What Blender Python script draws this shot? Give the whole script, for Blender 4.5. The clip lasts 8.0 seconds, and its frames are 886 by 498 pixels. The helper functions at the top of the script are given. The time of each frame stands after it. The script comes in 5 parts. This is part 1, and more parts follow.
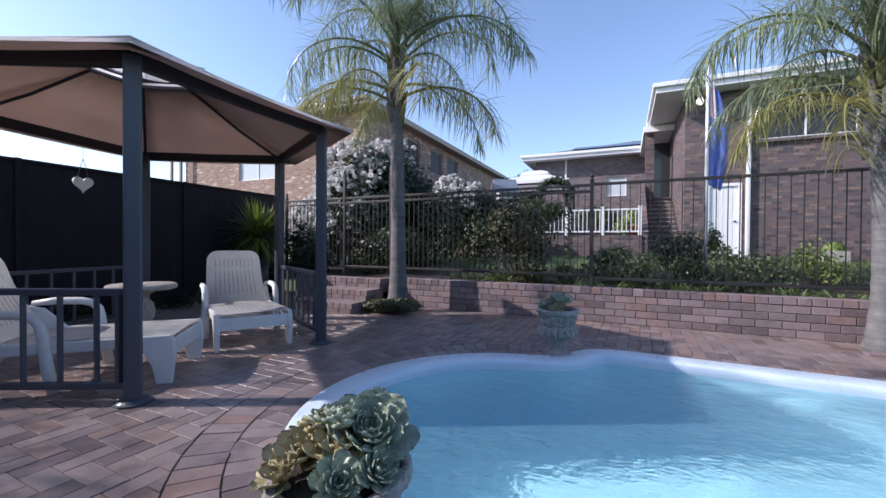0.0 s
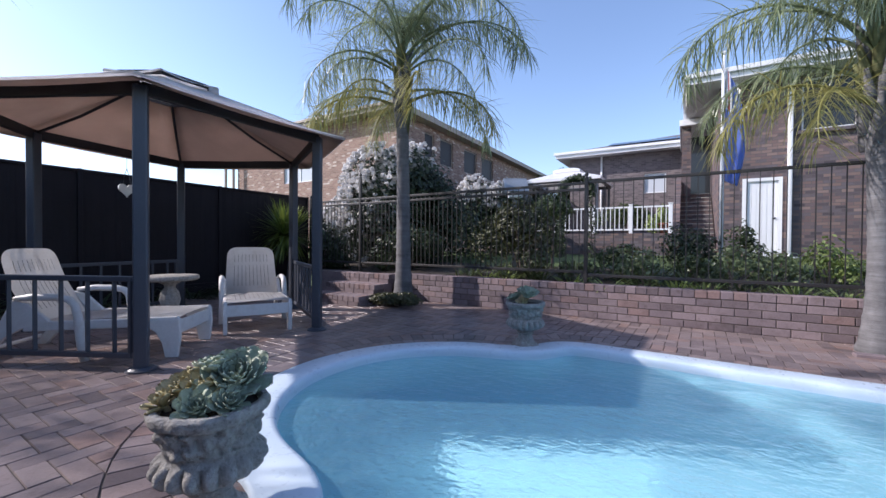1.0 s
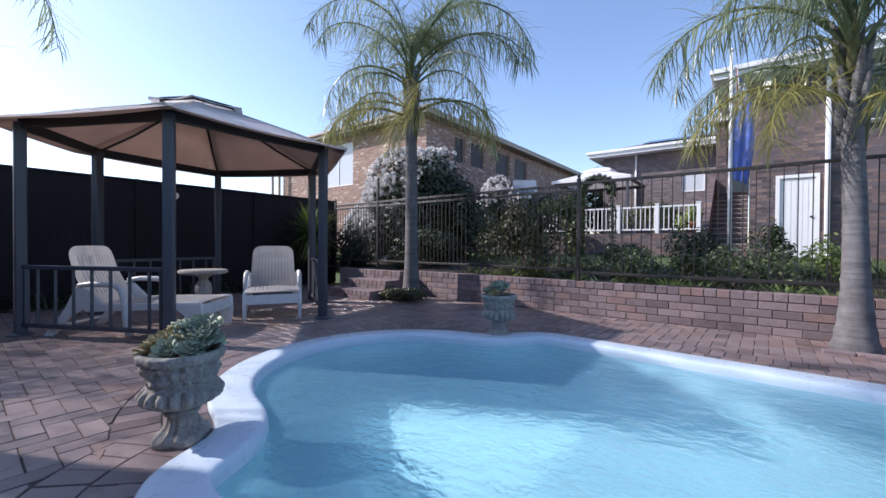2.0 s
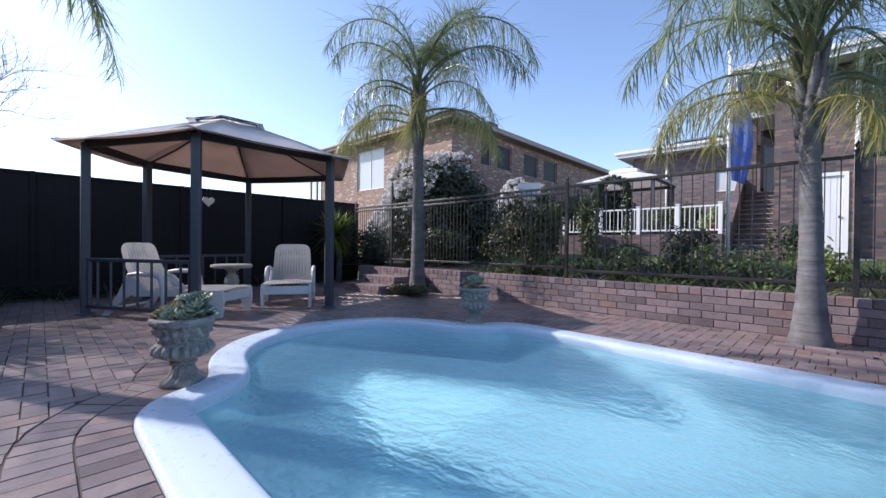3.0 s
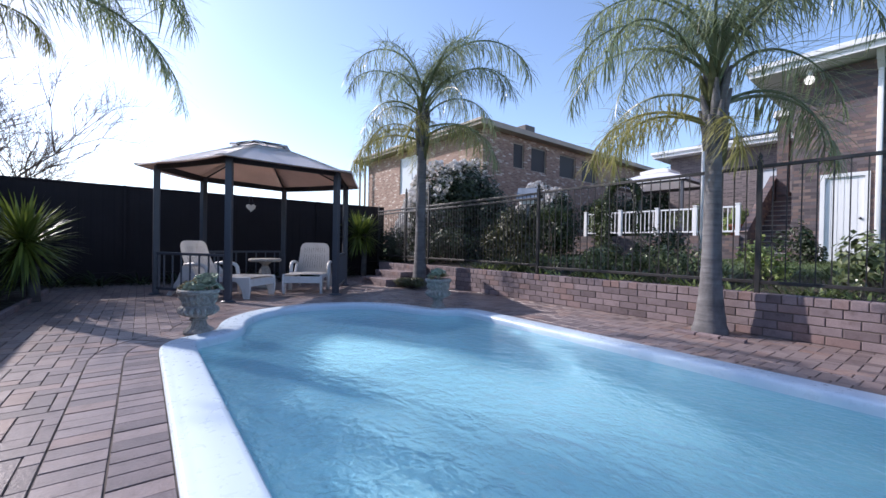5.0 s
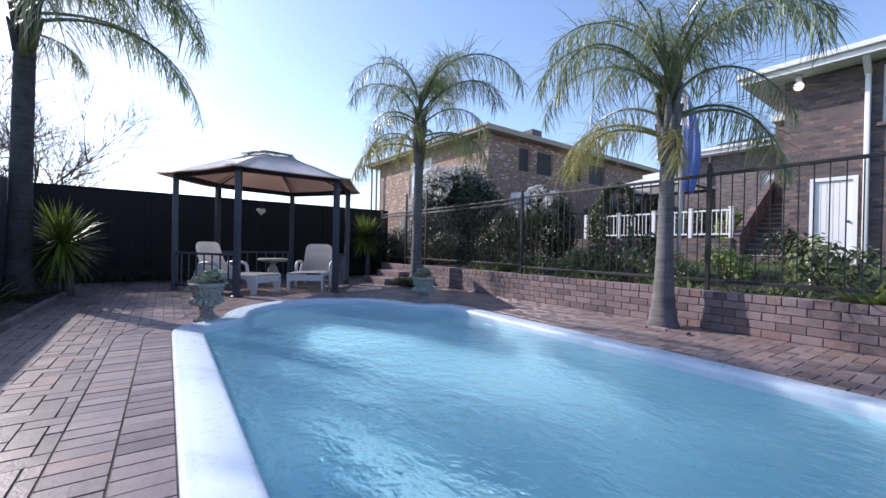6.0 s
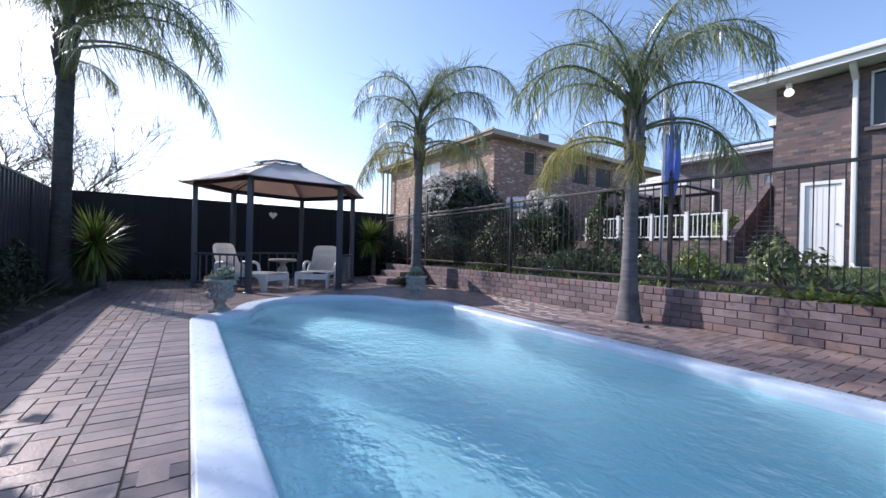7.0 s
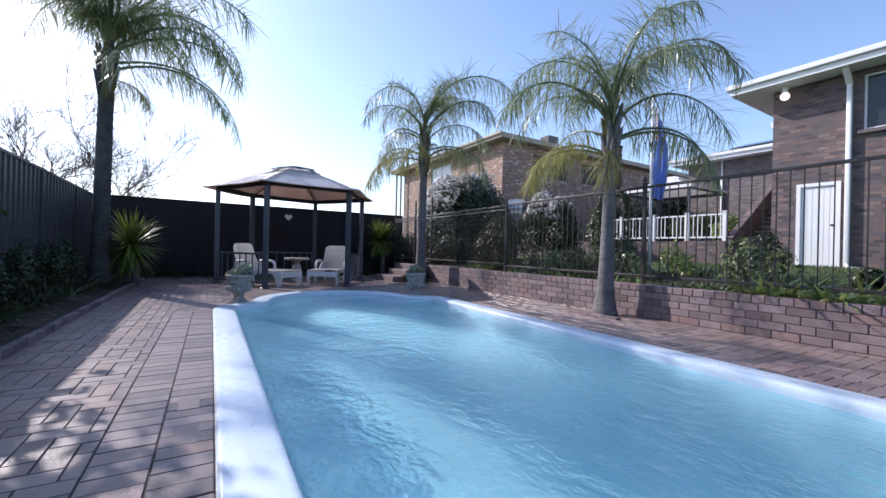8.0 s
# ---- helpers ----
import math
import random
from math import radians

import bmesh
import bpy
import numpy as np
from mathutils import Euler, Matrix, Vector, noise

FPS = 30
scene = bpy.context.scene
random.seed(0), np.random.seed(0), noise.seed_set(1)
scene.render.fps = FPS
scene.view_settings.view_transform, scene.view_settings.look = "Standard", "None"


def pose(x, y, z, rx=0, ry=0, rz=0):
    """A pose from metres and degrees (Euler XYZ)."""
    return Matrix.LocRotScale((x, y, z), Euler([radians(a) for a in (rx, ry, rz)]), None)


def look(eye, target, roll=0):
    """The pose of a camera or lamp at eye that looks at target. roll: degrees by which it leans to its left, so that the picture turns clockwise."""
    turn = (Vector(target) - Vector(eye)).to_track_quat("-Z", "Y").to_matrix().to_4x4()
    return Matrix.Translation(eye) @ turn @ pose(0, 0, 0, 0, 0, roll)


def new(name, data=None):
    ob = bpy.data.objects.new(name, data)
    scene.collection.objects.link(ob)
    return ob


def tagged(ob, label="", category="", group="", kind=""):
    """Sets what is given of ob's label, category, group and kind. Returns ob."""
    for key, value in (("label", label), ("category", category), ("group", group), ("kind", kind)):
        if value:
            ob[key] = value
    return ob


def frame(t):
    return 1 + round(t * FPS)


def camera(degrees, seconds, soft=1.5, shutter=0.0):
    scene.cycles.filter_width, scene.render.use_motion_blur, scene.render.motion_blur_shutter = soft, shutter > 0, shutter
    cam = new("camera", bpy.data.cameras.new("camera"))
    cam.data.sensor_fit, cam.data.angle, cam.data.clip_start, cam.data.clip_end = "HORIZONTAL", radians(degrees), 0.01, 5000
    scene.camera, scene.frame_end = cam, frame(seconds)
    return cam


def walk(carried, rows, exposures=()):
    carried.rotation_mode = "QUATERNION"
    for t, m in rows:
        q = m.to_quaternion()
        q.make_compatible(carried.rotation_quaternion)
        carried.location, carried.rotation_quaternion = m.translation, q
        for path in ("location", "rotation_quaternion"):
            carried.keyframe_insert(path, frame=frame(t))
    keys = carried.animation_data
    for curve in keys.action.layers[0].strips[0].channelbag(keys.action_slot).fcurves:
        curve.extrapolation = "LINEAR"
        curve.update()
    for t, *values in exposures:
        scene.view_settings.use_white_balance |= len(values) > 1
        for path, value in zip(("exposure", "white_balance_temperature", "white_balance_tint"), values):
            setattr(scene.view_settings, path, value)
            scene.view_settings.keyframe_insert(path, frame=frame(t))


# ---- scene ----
cam = camera(95.9, 8.0)
PATH = [
    (0, (-0.023, -0.077, 1.098), (-0.851, 1.744, 1.076), 0.4),
    (0.5, (0.381, -0.048, 1.091), (-0.553, 1.72, 1.061), 0.4),
    (1, (0.781, -0.021, 1.072), (-0.25, 1.692, 1.045), 0.4),
    (1.5, (1.179, -0.032, 1.066), (0.058, 1.625, 1.04), 0.3),
    (2.8, (2.361, 0.001, 0.995), (1.021, 1.485, 0.98), 0.6),
    (3, (2.533, 0.002, 0.995), (1.168, 1.464, 0.98), 0.6),
    (3.5, (2.98, 0.034, 0.974), (1.549, 1.432, 0.961), 0.7),
    (4, (3.402, 0.087, 0.975), (1.918, 1.427, 0.964), 0.8),
    (4.5, (3.814, 0.136, 0.988), (2.288, 1.429, 0.973), 0.9),
    (6, (5.005, 0.219, 0.976), (3.396, 1.407, 0.969), 1.2),
    (6.5, (5.368, 0.226, 0.966), (3.74, 1.388, 0.968), 1.2),
    (7, (5.751, 0.224, 0.966), (4.099, 1.35, 0.969), 1.3),
    (7.5, (6.115, 0.231, 0.963), (4.437, 1.319, 0.966), 1.3),
    (8, (6.486, 0.192, 0.948), (4.788, 1.248, 0.953), 1.4),
]

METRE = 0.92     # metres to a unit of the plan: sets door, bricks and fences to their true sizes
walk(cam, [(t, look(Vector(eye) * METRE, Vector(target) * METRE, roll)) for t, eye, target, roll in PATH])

# ---- light ----
SUN_EL, SUN_AZ = radians(33.0), radians(26.5)
to_sun = Vector((-math.cos(SUN_AZ) * math.cos(SUN_EL), -math.sin(SUN_AZ) * math.cos(SUN_EL), math.sin(SUN_EL)))
world = bpy.data.worlds.new("sky")
scene.world = world
world.use_nodes = True
wn = world.node_tree
wn.nodes.clear()
sky = wn.nodes.new("ShaderNodeTexSky")
sky.sky_type = "NISHITA"
sky.sun_disc = False
sky.sun_elevation = SUN_EL
sky.sun_rotation = math.atan2(to_sun.x, to_sun.y)
sky.altitude = 100.0
sky.air_density, sky.dust_density, sky.ozone_density = 1.0, 0.65, 3.0
wbg = wn.nodes.new("ShaderNodeBackground")
wbg.inputs["Strength"].default_value = 0.15
wout = wn.nodes.new("ShaderNodeOutputWorld")
wn.links.new(sky.outputs[0], wbg.inputs[0])
wn.links.new(wbg.outputs[0], wout.inputs[0])
sun_data = bpy.data.lights.new("sun", "SUN")
sun_data.energy, sun_data.angle, sun_data.color = 3.3, radians(0.6), (1.0, 0.97, 0.93)
sun_ob = new("sun", sun_data)
sun_ob.matrix_world = look(to_sun * 60, (0, 0, 0))
scene.view_settings.exposure = 0.85
scene.view_settings.use_white_balance = True
scene.view_settings.white_balance_temperature = 6500
scene.view_settings.white_balance_tint = 19


# ---- materials ----
def nodes_of(name):
    m = bpy.data.materials.new(name)
    m.use_nodes = True
    t = m.node_tree
    return m, t, t.nodes["Principled BSDF"], t.nodes["Material Output"]


def coords(t, scale, spread=True):
    """Object coordinates in metres, shifted from piece to piece."""
    tc = t.nodes.new("ShaderNodeTexCoord")
    src = tc.outputs["Object"]
    if spread:
        info = t.nodes.new("ShaderNodeObjectInfo")
        mul = t.nodes.new("ShaderNodeMath")
        mul.operation = "MULTIPLY"
        mul.inputs[1].default_value = 53.0
        t.links.new(info.outputs["Random"], mul.inputs[0])
        add = t.nodes.new("ShaderNodeVectorMath")
        add.operation = "ADD"
        t.links.new(src, add.inputs[0])
        t.links.new(mul.outputs[0], add.inputs[1])
        src = add.outputs[0]
    mp = t.nodes.new("ShaderNodeMapping")
    mp.inputs["Scale"].default_value = scale if isinstance(scale, tuple) else (scale, scale, scale)
    t.links.new(src, mp.inputs["Vector"])
    return mp.outputs[0]


def noise_of(t, vec, scale, detail=4.0, rough=0.6):
    n = t.nodes.new("ShaderNodeTexNoise")
    n.inputs["Scale"].default_value, n.inputs["Detail"].default_value, n.inputs["Roughness"].default_value = scale, detail, rough
    t.links.new(vec, n.inputs["Vector"])
    return n.outputs["Fac"]


def ramp_of(t, fac, stops):
    r = t.nodes.new("ShaderNodeValToRGB")
    e = r.color_ramp.elements
    while len(e) < len(stops):
        e.new(0.5)
    for el, (p, c) in zip(e, stops):
        el.position, el.color = p, (*c, 1.0)
    t.links.new(fac, r.inputs[0])
    return r.outputs[0]


def mix_of(t, fac, a, b, mode="MIX"):
    m = t.nodes.new("ShaderNodeMix")
    m.data_type, m.blend_type = "RGBA", mode
    for s, v in ((m.inputs[0], fac), (m.inputs[6], a), (m.inputs[7], b)):
        if isinstance(v, (int, float)):
            s.default_value = v
        elif isinstance(v, tuple):
            s.default_value = (*v, 1.0)
        else:
            t.links.new(v, s)
    return m.outputs[2]


def bump_of(t, bsdf, height, strength, dist=0.004):
    b = t.nodes.new("ShaderNodeBump")
    b.inputs["Strength"].default_value, b.inputs["Distance"].default_value = strength, dist
    t.links.new(height, b.inputs["Height"])
    t.links.new(b.outputs[0], bsdf.inputs["Normal"])


def tint(c, k):
    return tuple(min(1.0, v * k) for v in c)


def surface(name, base, rough=0.7, grain=60.0, stain=2.0, spread=0.25, bump=0.3, metal=0.0, per=None, dirt=None, dist=0.004, tone=(0.72, 1.22), gloss=0.5):
    """A worn surface: fine grain, broad stains, and a shift of tone from piece to piece (per: 'object' or 'island')."""
    m, t, b, out = nodes_of(name)
    v = coords(t, 1.0, per == "object")
    fine = noise_of(t, v, grain, 5.0)
    broad = noise_of(t, v, stain, 4.0)
    c = ramp_of(t, broad, [(0.3, tint(base, 1 - spread)), (0.72, tint(base, 1 + spread))])
    c = mix_of(t, 0.5, c, ramp_of(t, fine, [(0.3, tint(base, tone[0])), (0.7, tint(base, tone[1]))]))
    if dirt:
        spot = noise_of(t, v, stain * 3.3, 6.0, 0.7)
        c = mix_of(t, ramp_of(t, spot, [(0.52, (0, 0, 0)), (0.7, (0.75, 0.75, 0.75))]), c, dirt)
    if per:
        if per == "object":
            src = t.nodes.new("ShaderNodeObjectInfo").outputs["Random"]
        else:
            src = t.nodes.new("ShaderNodeNewGeometry").outputs["Random Per Island"]
        c = mix_of(t, 1.0, c, ramp_of(t, src, [(0.0, (0.54, 0.52, 0.54)), (0.3, (0.82, 0.81, 0.84)), (0.7, (1.06, 1.05, 1.06)), (1.0, (1.0, 0.84, 0.76))]), "MULTIPLY")
    t.links.new(c, b.inputs["Base Color"])
    rr = t.nodes.new("ShaderNodeMapRange")
    rr.inputs[3].default_value, rr.inputs[4].default_value = max(0.02, rough - 0.12), min(1.0, rough + 0.12)
    t.links.new(fine, rr.inputs[0])
    t.links.new(rr.outputs[0], b.inputs["Roughness"])
    b.inputs["Metallic"].default_value = metal
    b.inputs["Specular IOR Level"].default_value = gloss
    if bump:
        bump_of(t, b, fine, bump, dist)
    return m


def leafy(name, base, tip, rough=0.5, through_light=0.35, scale=3.0):
    """Leaves: tone changes from leaf to leaf, and light comes through."""
    m, t, b, out = nodes_of(name)
    isl = t.nodes.new("ShaderNodeNewGeometry").outputs["Random Per Island"]
    v = coords(t, 1.0, False)
    c = ramp_of(t, isl, [(0.0, tint(base, 0.6)), (0.45, base), (1.0, tip)])
    c = mix_of(t, 0.45, c, ramp_of(t, noise_of(t, v, scale), [(0.3, tint(base, 0.55)), (0.7, tip)]))
    t.links.new(c, b.inputs["Base Color"])
    b.inputs["Roughness"].default_value = rough
    tr = t.nodes.new("ShaderNodeBsdfTranslucent")
    t.links.new(c, tr.inputs["Color"])
    ms = t.nodes.new("ShaderNodeMixShader")
    ms.inputs[0].default_value = through_light
    t.links.new(b.outputs[0], ms.inputs[1])
    t.links.new(tr.outputs[0], ms.inputs[2])
    t.links.new(ms.outputs[0], out.inputs["Surface"])
    return m


def brickwork(name, tones, mortar, axis, rough=0.8):
    """Distant brick courses on a wall that runs along x ('x') or y ('y'): 240 by 86 mm."""
    m, t, b, out = nodes_of(name)
    tc = t.nodes.new("ShaderNodeTexCoord")
    sep = t.nodes.new("ShaderNodeSeparateXYZ")
    t.links.new(tc.outputs["Object"], sep.inputs[0])
    com = t.nodes.new("ShaderNodeCombineXYZ")
    t.links.new(sep.outputs["X" if axis == "x" else "Y"], com.inputs[0])
    t.links.new(sep.outputs["Z"], com.inputs[1])
    br = t.nodes.new("ShaderNodeTexBrick")
    br.inputs["Scale"].default_value = 1.0
    br.inputs["Brick Width"].default_value, br.inputs["Row Height"].default_value = 0.24, 0.086
    br.inputs["Mortar Size"].default_value, br.inputs["Mortar Smooth"].default_value = 0.008, 0.2
    br.inputs["Color1"].default_value, br.inputs["Color2"].default_value = (0, 0, 0, 1), (1, 1, 1, 1)
    br.inputs["Mortar"].default_value = (0.5, 0.5, 0.5, 1)
    t.links.new(com.outputs[0], br.inputs["Vector"])
    n = len(tones)
    c = ramp_of(t, br.outputs["Color"], [(i / (n - 1), k) for i, k in enumerate(tones)])
    v = coords(t, 1.0, False)
    c = mix_of(t, 0.22, c, ramp_of(t, noise_of(t, v, 45.0), [(0.3, tint(tones[0], 0.75)), (0.7, tones[-2])]))
    c = mix_of(t, 0.6, c, ramp_of(t, noise_of(t, v, 0.7), [(0.3, (0.7, 0.68, 0.68)), (0.7, (1, 1, 1))]), "MULTIPLY")
    c = mix_of(t, br.outputs["Fac"], c, mortar)
    t.links.new(c, b.inputs["Base Color"])
    b.inputs["Roughness"].default_value = rough
    inv = t.nodes.new("ShaderNodeMath")
    inv.operation = "SUBTRACT"
    inv.inputs[0].default_value = 1.0
    t.links.new(br.outputs["Fac"], inv.inputs[1])
    bump_of(t, b, inv.outputs[0], 0.8, 0.006)
    return m


PAVER = surface("clay_paver", (0.235, 0.187, 0.178), 0.37, 70, 2.4, 0.4, 0.5, per="object", dirt=(0.125, 0.092, 0.084))
PAVER_REST = surface("clay_paver_rest", (0.235, 0.187, 0.178), 0.37, 70, 2.4, 0.4, 0.5, per="island", dirt=(0.125, 0.092, 0.084))
BED = surface("sand_bed", (0.085, 0.07, 0.063), 0.95, 160, 2.0, 0.3, 0.5)
WALL_BRICK = surface("wall_brick", (0.225, 0.175, 0.177), 0.8, 75, 3.0, 0.35, 0.6, per="object", dirt=(0.13, 0.095, 0.09))
MORTAR = surface("dark_mortar", (0.11, 0.085, 0.075), 0.95, 120, 3.0, 0.2, 0.6)
SOIL = surface("garden_soil", (0.05, 0.038, 0.03), 0.97, 40, 2.0, 0.4, 0.9, dist=0.02)
GRASS_BASE = surface("turf", (0.07, 0.11, 0.03), 0.95, 70, 1.2, 0.4, 0.9, dist=0.02)
GELCOAT = surface("white_gelcoat", (0.6, 0.71, 0.8), 0.3, 20, 0.8, 0.012, 0.0, tone=(0.985, 1.01))
POOL_BLUE = surface("pool_shell", (0.58, 0.76, 0.79), 0.5, 6, 0.8, 0.06, 0.0, tone=(0.9, 1.05))
STEEL_BLUE = surface("grey_blue_steel", (0.055, 0.062, 0.08), 0.45, 120, 4.0, 0.15, 0.08)
FENCE_BRONZE = surface("bronze_steel", (0.026, 0.023, 0.022), 0.45, 120, 4.0, 0.2, 0.08)
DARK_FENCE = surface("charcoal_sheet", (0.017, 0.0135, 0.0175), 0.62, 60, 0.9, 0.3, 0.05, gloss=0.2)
# charcoal sheet again, with reflected sky light put into a lighter, bluer colour
SKYLIT_FENCE = surface("skylit_sheet", (0.034, 0.036, 0.044), 0.5, 60, 0.9, 0.25, 0.05)
WHITE_PLASTIC = surface("white_plastic", (0.7, 0.69, 0.68), 0.42, 40, 3.0, 0.07, 0.06, dirt=(0.58, 0.55, 0.52), tone=(0.88, 1.08))
CONCRETE = surface("old_concrete", (0.37, 0.35, 0.32), 0.92, 48, 11.0, 0.4, 1.0, dirt=(0.11, 0.098, 0.086), dist=0.014, tone=(0.55, 1.2))
WHITE_PAINT = surface("white_paint", (0.74, 0.75, 0.76), 0.5, 50, 1.5, 0.05, 0.05, tone=(0.93, 1.05))
ROOF_TILE = surface("roof_tile", (0.13, 0.115, 0.11), 0.8, 40, 1.0, 0.25, 0.3)
TWIG = surface("twig_bark", (0.16, 0.12, 0.1), 0.9, 60, 3.0, 0.3, 0.5)
FROND = leafy("palm_leaf", (0.135, 0.185, 0.09), (0.48, 0.54, 0.31), 0.3, 0.4)
FROND_OLD = leafy("palm_leaf_old", (0.26, 0.26, 0.08), (0.46, 0.42, 0.16), 0.42, 0.4)
STALK = surface("palm_stalk", (0.12, 0.125, 0.06), 0.85, 40, 4.0, 0.2, 0.2, gloss=0.15)
LEAF_DARK = leafy("shrub_leaf", (0.03, 0.048, 0.02), (0.062, 0.09, 0.035), 0.45, 0.25)
LEAF_MID = leafy("garden_leaf", (0.07, 0.1, 0.035), (0.15, 0.185, 0.075), 0.38, 0.3)
LEAF_GLOSS = leafy("glossy_leaf", (0.12, 0.17, 0.06), (0.32, 0.36, 0.2), 0.28, 0.3)
LEAF_LIME = leafy("strap_leaf", (0.2, 0.29, 0.07), (0.46, 0.53, 0.2), 0.4, 0.35)
LEAF_RED = leafy("olive_leaf", (0.055, 0.062, 0.025), (0.11, 0.115, 0.045), 0.45, 0.25)
YUCCA_LEAF = leafy("yucca_leaf", (0.09, 0.14, 0.03), (0.27, 0.33, 0.06), 0.4, 0.3)
PETAL = leafy("white_blossom", (0.76, 0.73, 0.71), (0.86, 0.84, 0.82), 0.7, 0.25)
SUCCULENT = leafy("succulent_leaf", (0.4, 0.49, 0.36), (0.64, 0.7, 0.56), 0.45, 0.22, 14.0)
SUCCULENT_WARM = leafy("succulent_leaf_warm", (0.4, 0.44, 0.2), (0.72, 0.46, 0.34), 0.45, 0.15, 14.0)
SOLAR = surface("solar_glass", (0.02, 0.03, 0.06), 0.15, 20, 3.0, 0.1, 0.0)
TERRACOTTA = surface("terracotta", (0.36, 0.13, 0.07), 0.8, 60, 4.0, 0.2, 0.3)
HOUSE_BRICK_X = brickwork("plum_brick_x", [(0.05, 0.044, 0.056), (0.09, 0.074, 0.084), (0.13, 0.118, 0.135), (0.15, 0.1, 0.1), (0.19, 0.125, 0.11), (0.27, 0.19, 0.168)], (0.105, 0.09, 0.09), "x")
WING_BRICK_X = brickwork("grey_brick_x", [(0.1, 0.083, 0.092), (0.145, 0.12, 0.13), (0.19, 0.155, 0.163), (0.26, 0.21, 0.21)], (0.2, 0.18, 0.175), "x")
HOUSE_BRICK_Y = brickwork("plum_brick_y", [(0.05, 0.044, 0.056), (0.09, 0.074, 0.084), (0.13, 0.118, 0.135), (0.15, 0.1, 0.1), (0.19, 0.125, 0.11), (0.27, 0.19, 0.168)], (0.105, 0.09, 0.09), "y")
NEXT_BRICK_X = brickwork("orange_brick_x", [(0.2, 0.11, 0.085), (0.25, 0.14, 0.105), (0.28, 0.155, 0.115), (0.3, 0.17, 0.13), (0.32, 0.185, 0.14), (0.34, 0.2, 0.155), (0.37, 0.23, 0.175), (0.42, 0.28, 0.22), (0.75, 0.65, 0.57)], (0.3, 0.24, 0.2), "x")
NEXT_BRICK_Y = brickwork("orange_brick_y", [(0.2, 0.11, 0.085), (0.25, 0.14, 0.105), (0.28, 0.155, 0.115), (0.3, 0.17, 0.13), (0.32, 0.185, 0.14), (0.34, 0.2, 0.155), (0.37, 0.23, 0.175), (0.42, 0.28, 0.22), (0.75, 0.65, 0.57)], (0.3, 0.24, 0.2), "y")


def make_canopy():
    m, t, b, out = nodes_of("canopy_cloth")
    v = coords(t, 1.0, False)
    # bluish white: glare of the sky is put into the base colour
    c = ramp_of(t, noise_of(t, v, 1.6), [(0.3, (0.86, 0.86, 0.88)), (0.7, (0.9, 0.9, 0.92))])
    t.links.new(c, b.inputs["Base Color"])
    b.inputs["Roughness"].default_value = 0.36
    bump_of(t, b, noise_of(t, v, 4.0), 0.25, 0.03)
    tr = t.nodes.new("ShaderNodeBsdfTranslucent")
    tr.inputs["Color"].default_value = (0.95, 0.88, 0.82, 1)
    ms = t.nodes.new("ShaderNodeMixShader")
    ms.inputs[0].default_value = 0.26
    t.links.new(b.outputs[0], ms.inputs[1])
    t.links.new(tr.outputs[0], ms.inputs[2])
    t.links.new(ms.outputs[0], out.inputs["Surface"])
    return m


def make_water():
    m, t, b, out = nodes_of("pool_water")
    b.inputs["Base Color"].default_value = (0.3, 0.655, 0.825, 1)
    b.inputs["Roughness"].default_value = 0.015
    b.inputs["IOR"].default_value = 1.33
    b.inputs["Transmission Weight"].default_value = 0.85
    v = coords(t, (1.0, 1.3, 1.0), False)
    w1 = noise_of(t, v, 5.5, 3.0, 0.55)
    w2 = noise_of(t, v, 13.0, 3.0, 0.6)
    add = t.nodes.new("ShaderNodeMath")
    add.operation = "MULTIPLY_ADD"
    add.inputs[1].default_value = 0.6
    t.links.new(w2, add.inputs[0])
    t.links.new(w1, add.inputs[2])
    bump_of(t, b, add.outputs[0], 0.66, 0.05)
    return m


def make_glass(name, tone, rough=0.05, gloss=0.4):
    m, t, b, out = nodes_of(name)
    b.inputs["Base Color"].default_value = (*tone, 1)
    b.inputs["Roughness"].default_value = rough
    b.inputs["IOR"].default_value = 1.5
    b.inputs["Specular IOR Level"].default_value = gloss
    return m


def make_bark(name="palm_bark", k=1.0):
    """Grey palm bark with ring scars and pale patches."""
    m, t, b, out = nodes_of(name)
    v = coords(t, (2.2, 2.2, 20.0), False)
    rings = noise_of(t, v, 1.0, 5.0, 0.65)
    patch = noise_of(t, coords(t, (3.0, 3.0, 2.0), False), 2.4, 5.0, 0.6)
    c = ramp_of(t, rings, [(0.25, (0.05, 0.047, 0.048)), (0.5, (0.11, 0.106, 0.108)), (0.75, (0.19, 0.185, 0.188))])
    c = mix_of(t, 0.45, c, ramp_of(t, patch, [(0.3, (0.065, 0.062, 0.063)), (0.7, (0.22, 0.215, 0.22))]))
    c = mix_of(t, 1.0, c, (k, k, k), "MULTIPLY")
    t.links.new(c, b.inputs["Base Color"])
    b.inputs["Roughness"].default_value = 0.9
    bump_of(t, b, rings, 0.9, 0.015)
    return m


BARK = make_bark("palm_bark", 1.02)
# same bark, darkened: the trunk's side away from the sun is put into colour
BARK_BACKLIT = make_bark("backlit_palm_bark", 0.45)
CANOPY = make_canopy()
# grey-blue steel with the shade under the canopy put into its colour
STEEL_SHADED = surface("shaded_steel", (0.022, 0.02, 0.024), 0.5, 120, 4.0, 0.15, 0.08)
# underside of the same cloth, its warm shade put into a browner colour
CLOTH_UNDERSIDE = leafy("shaded_canopy_cloth", (0.58, 0.43, 0.35), (0.62, 0.465, 0.385), 0.85, 0.52, 1.2)
WATER = make_water()
WINDOW_GLASS = make_glass("window_glass", (0.03, 0.035, 0.04))
SCREEN_GLASS = make_glass("screened_glass", (0.045, 0.038, 0.04), 0.45, 0.15)
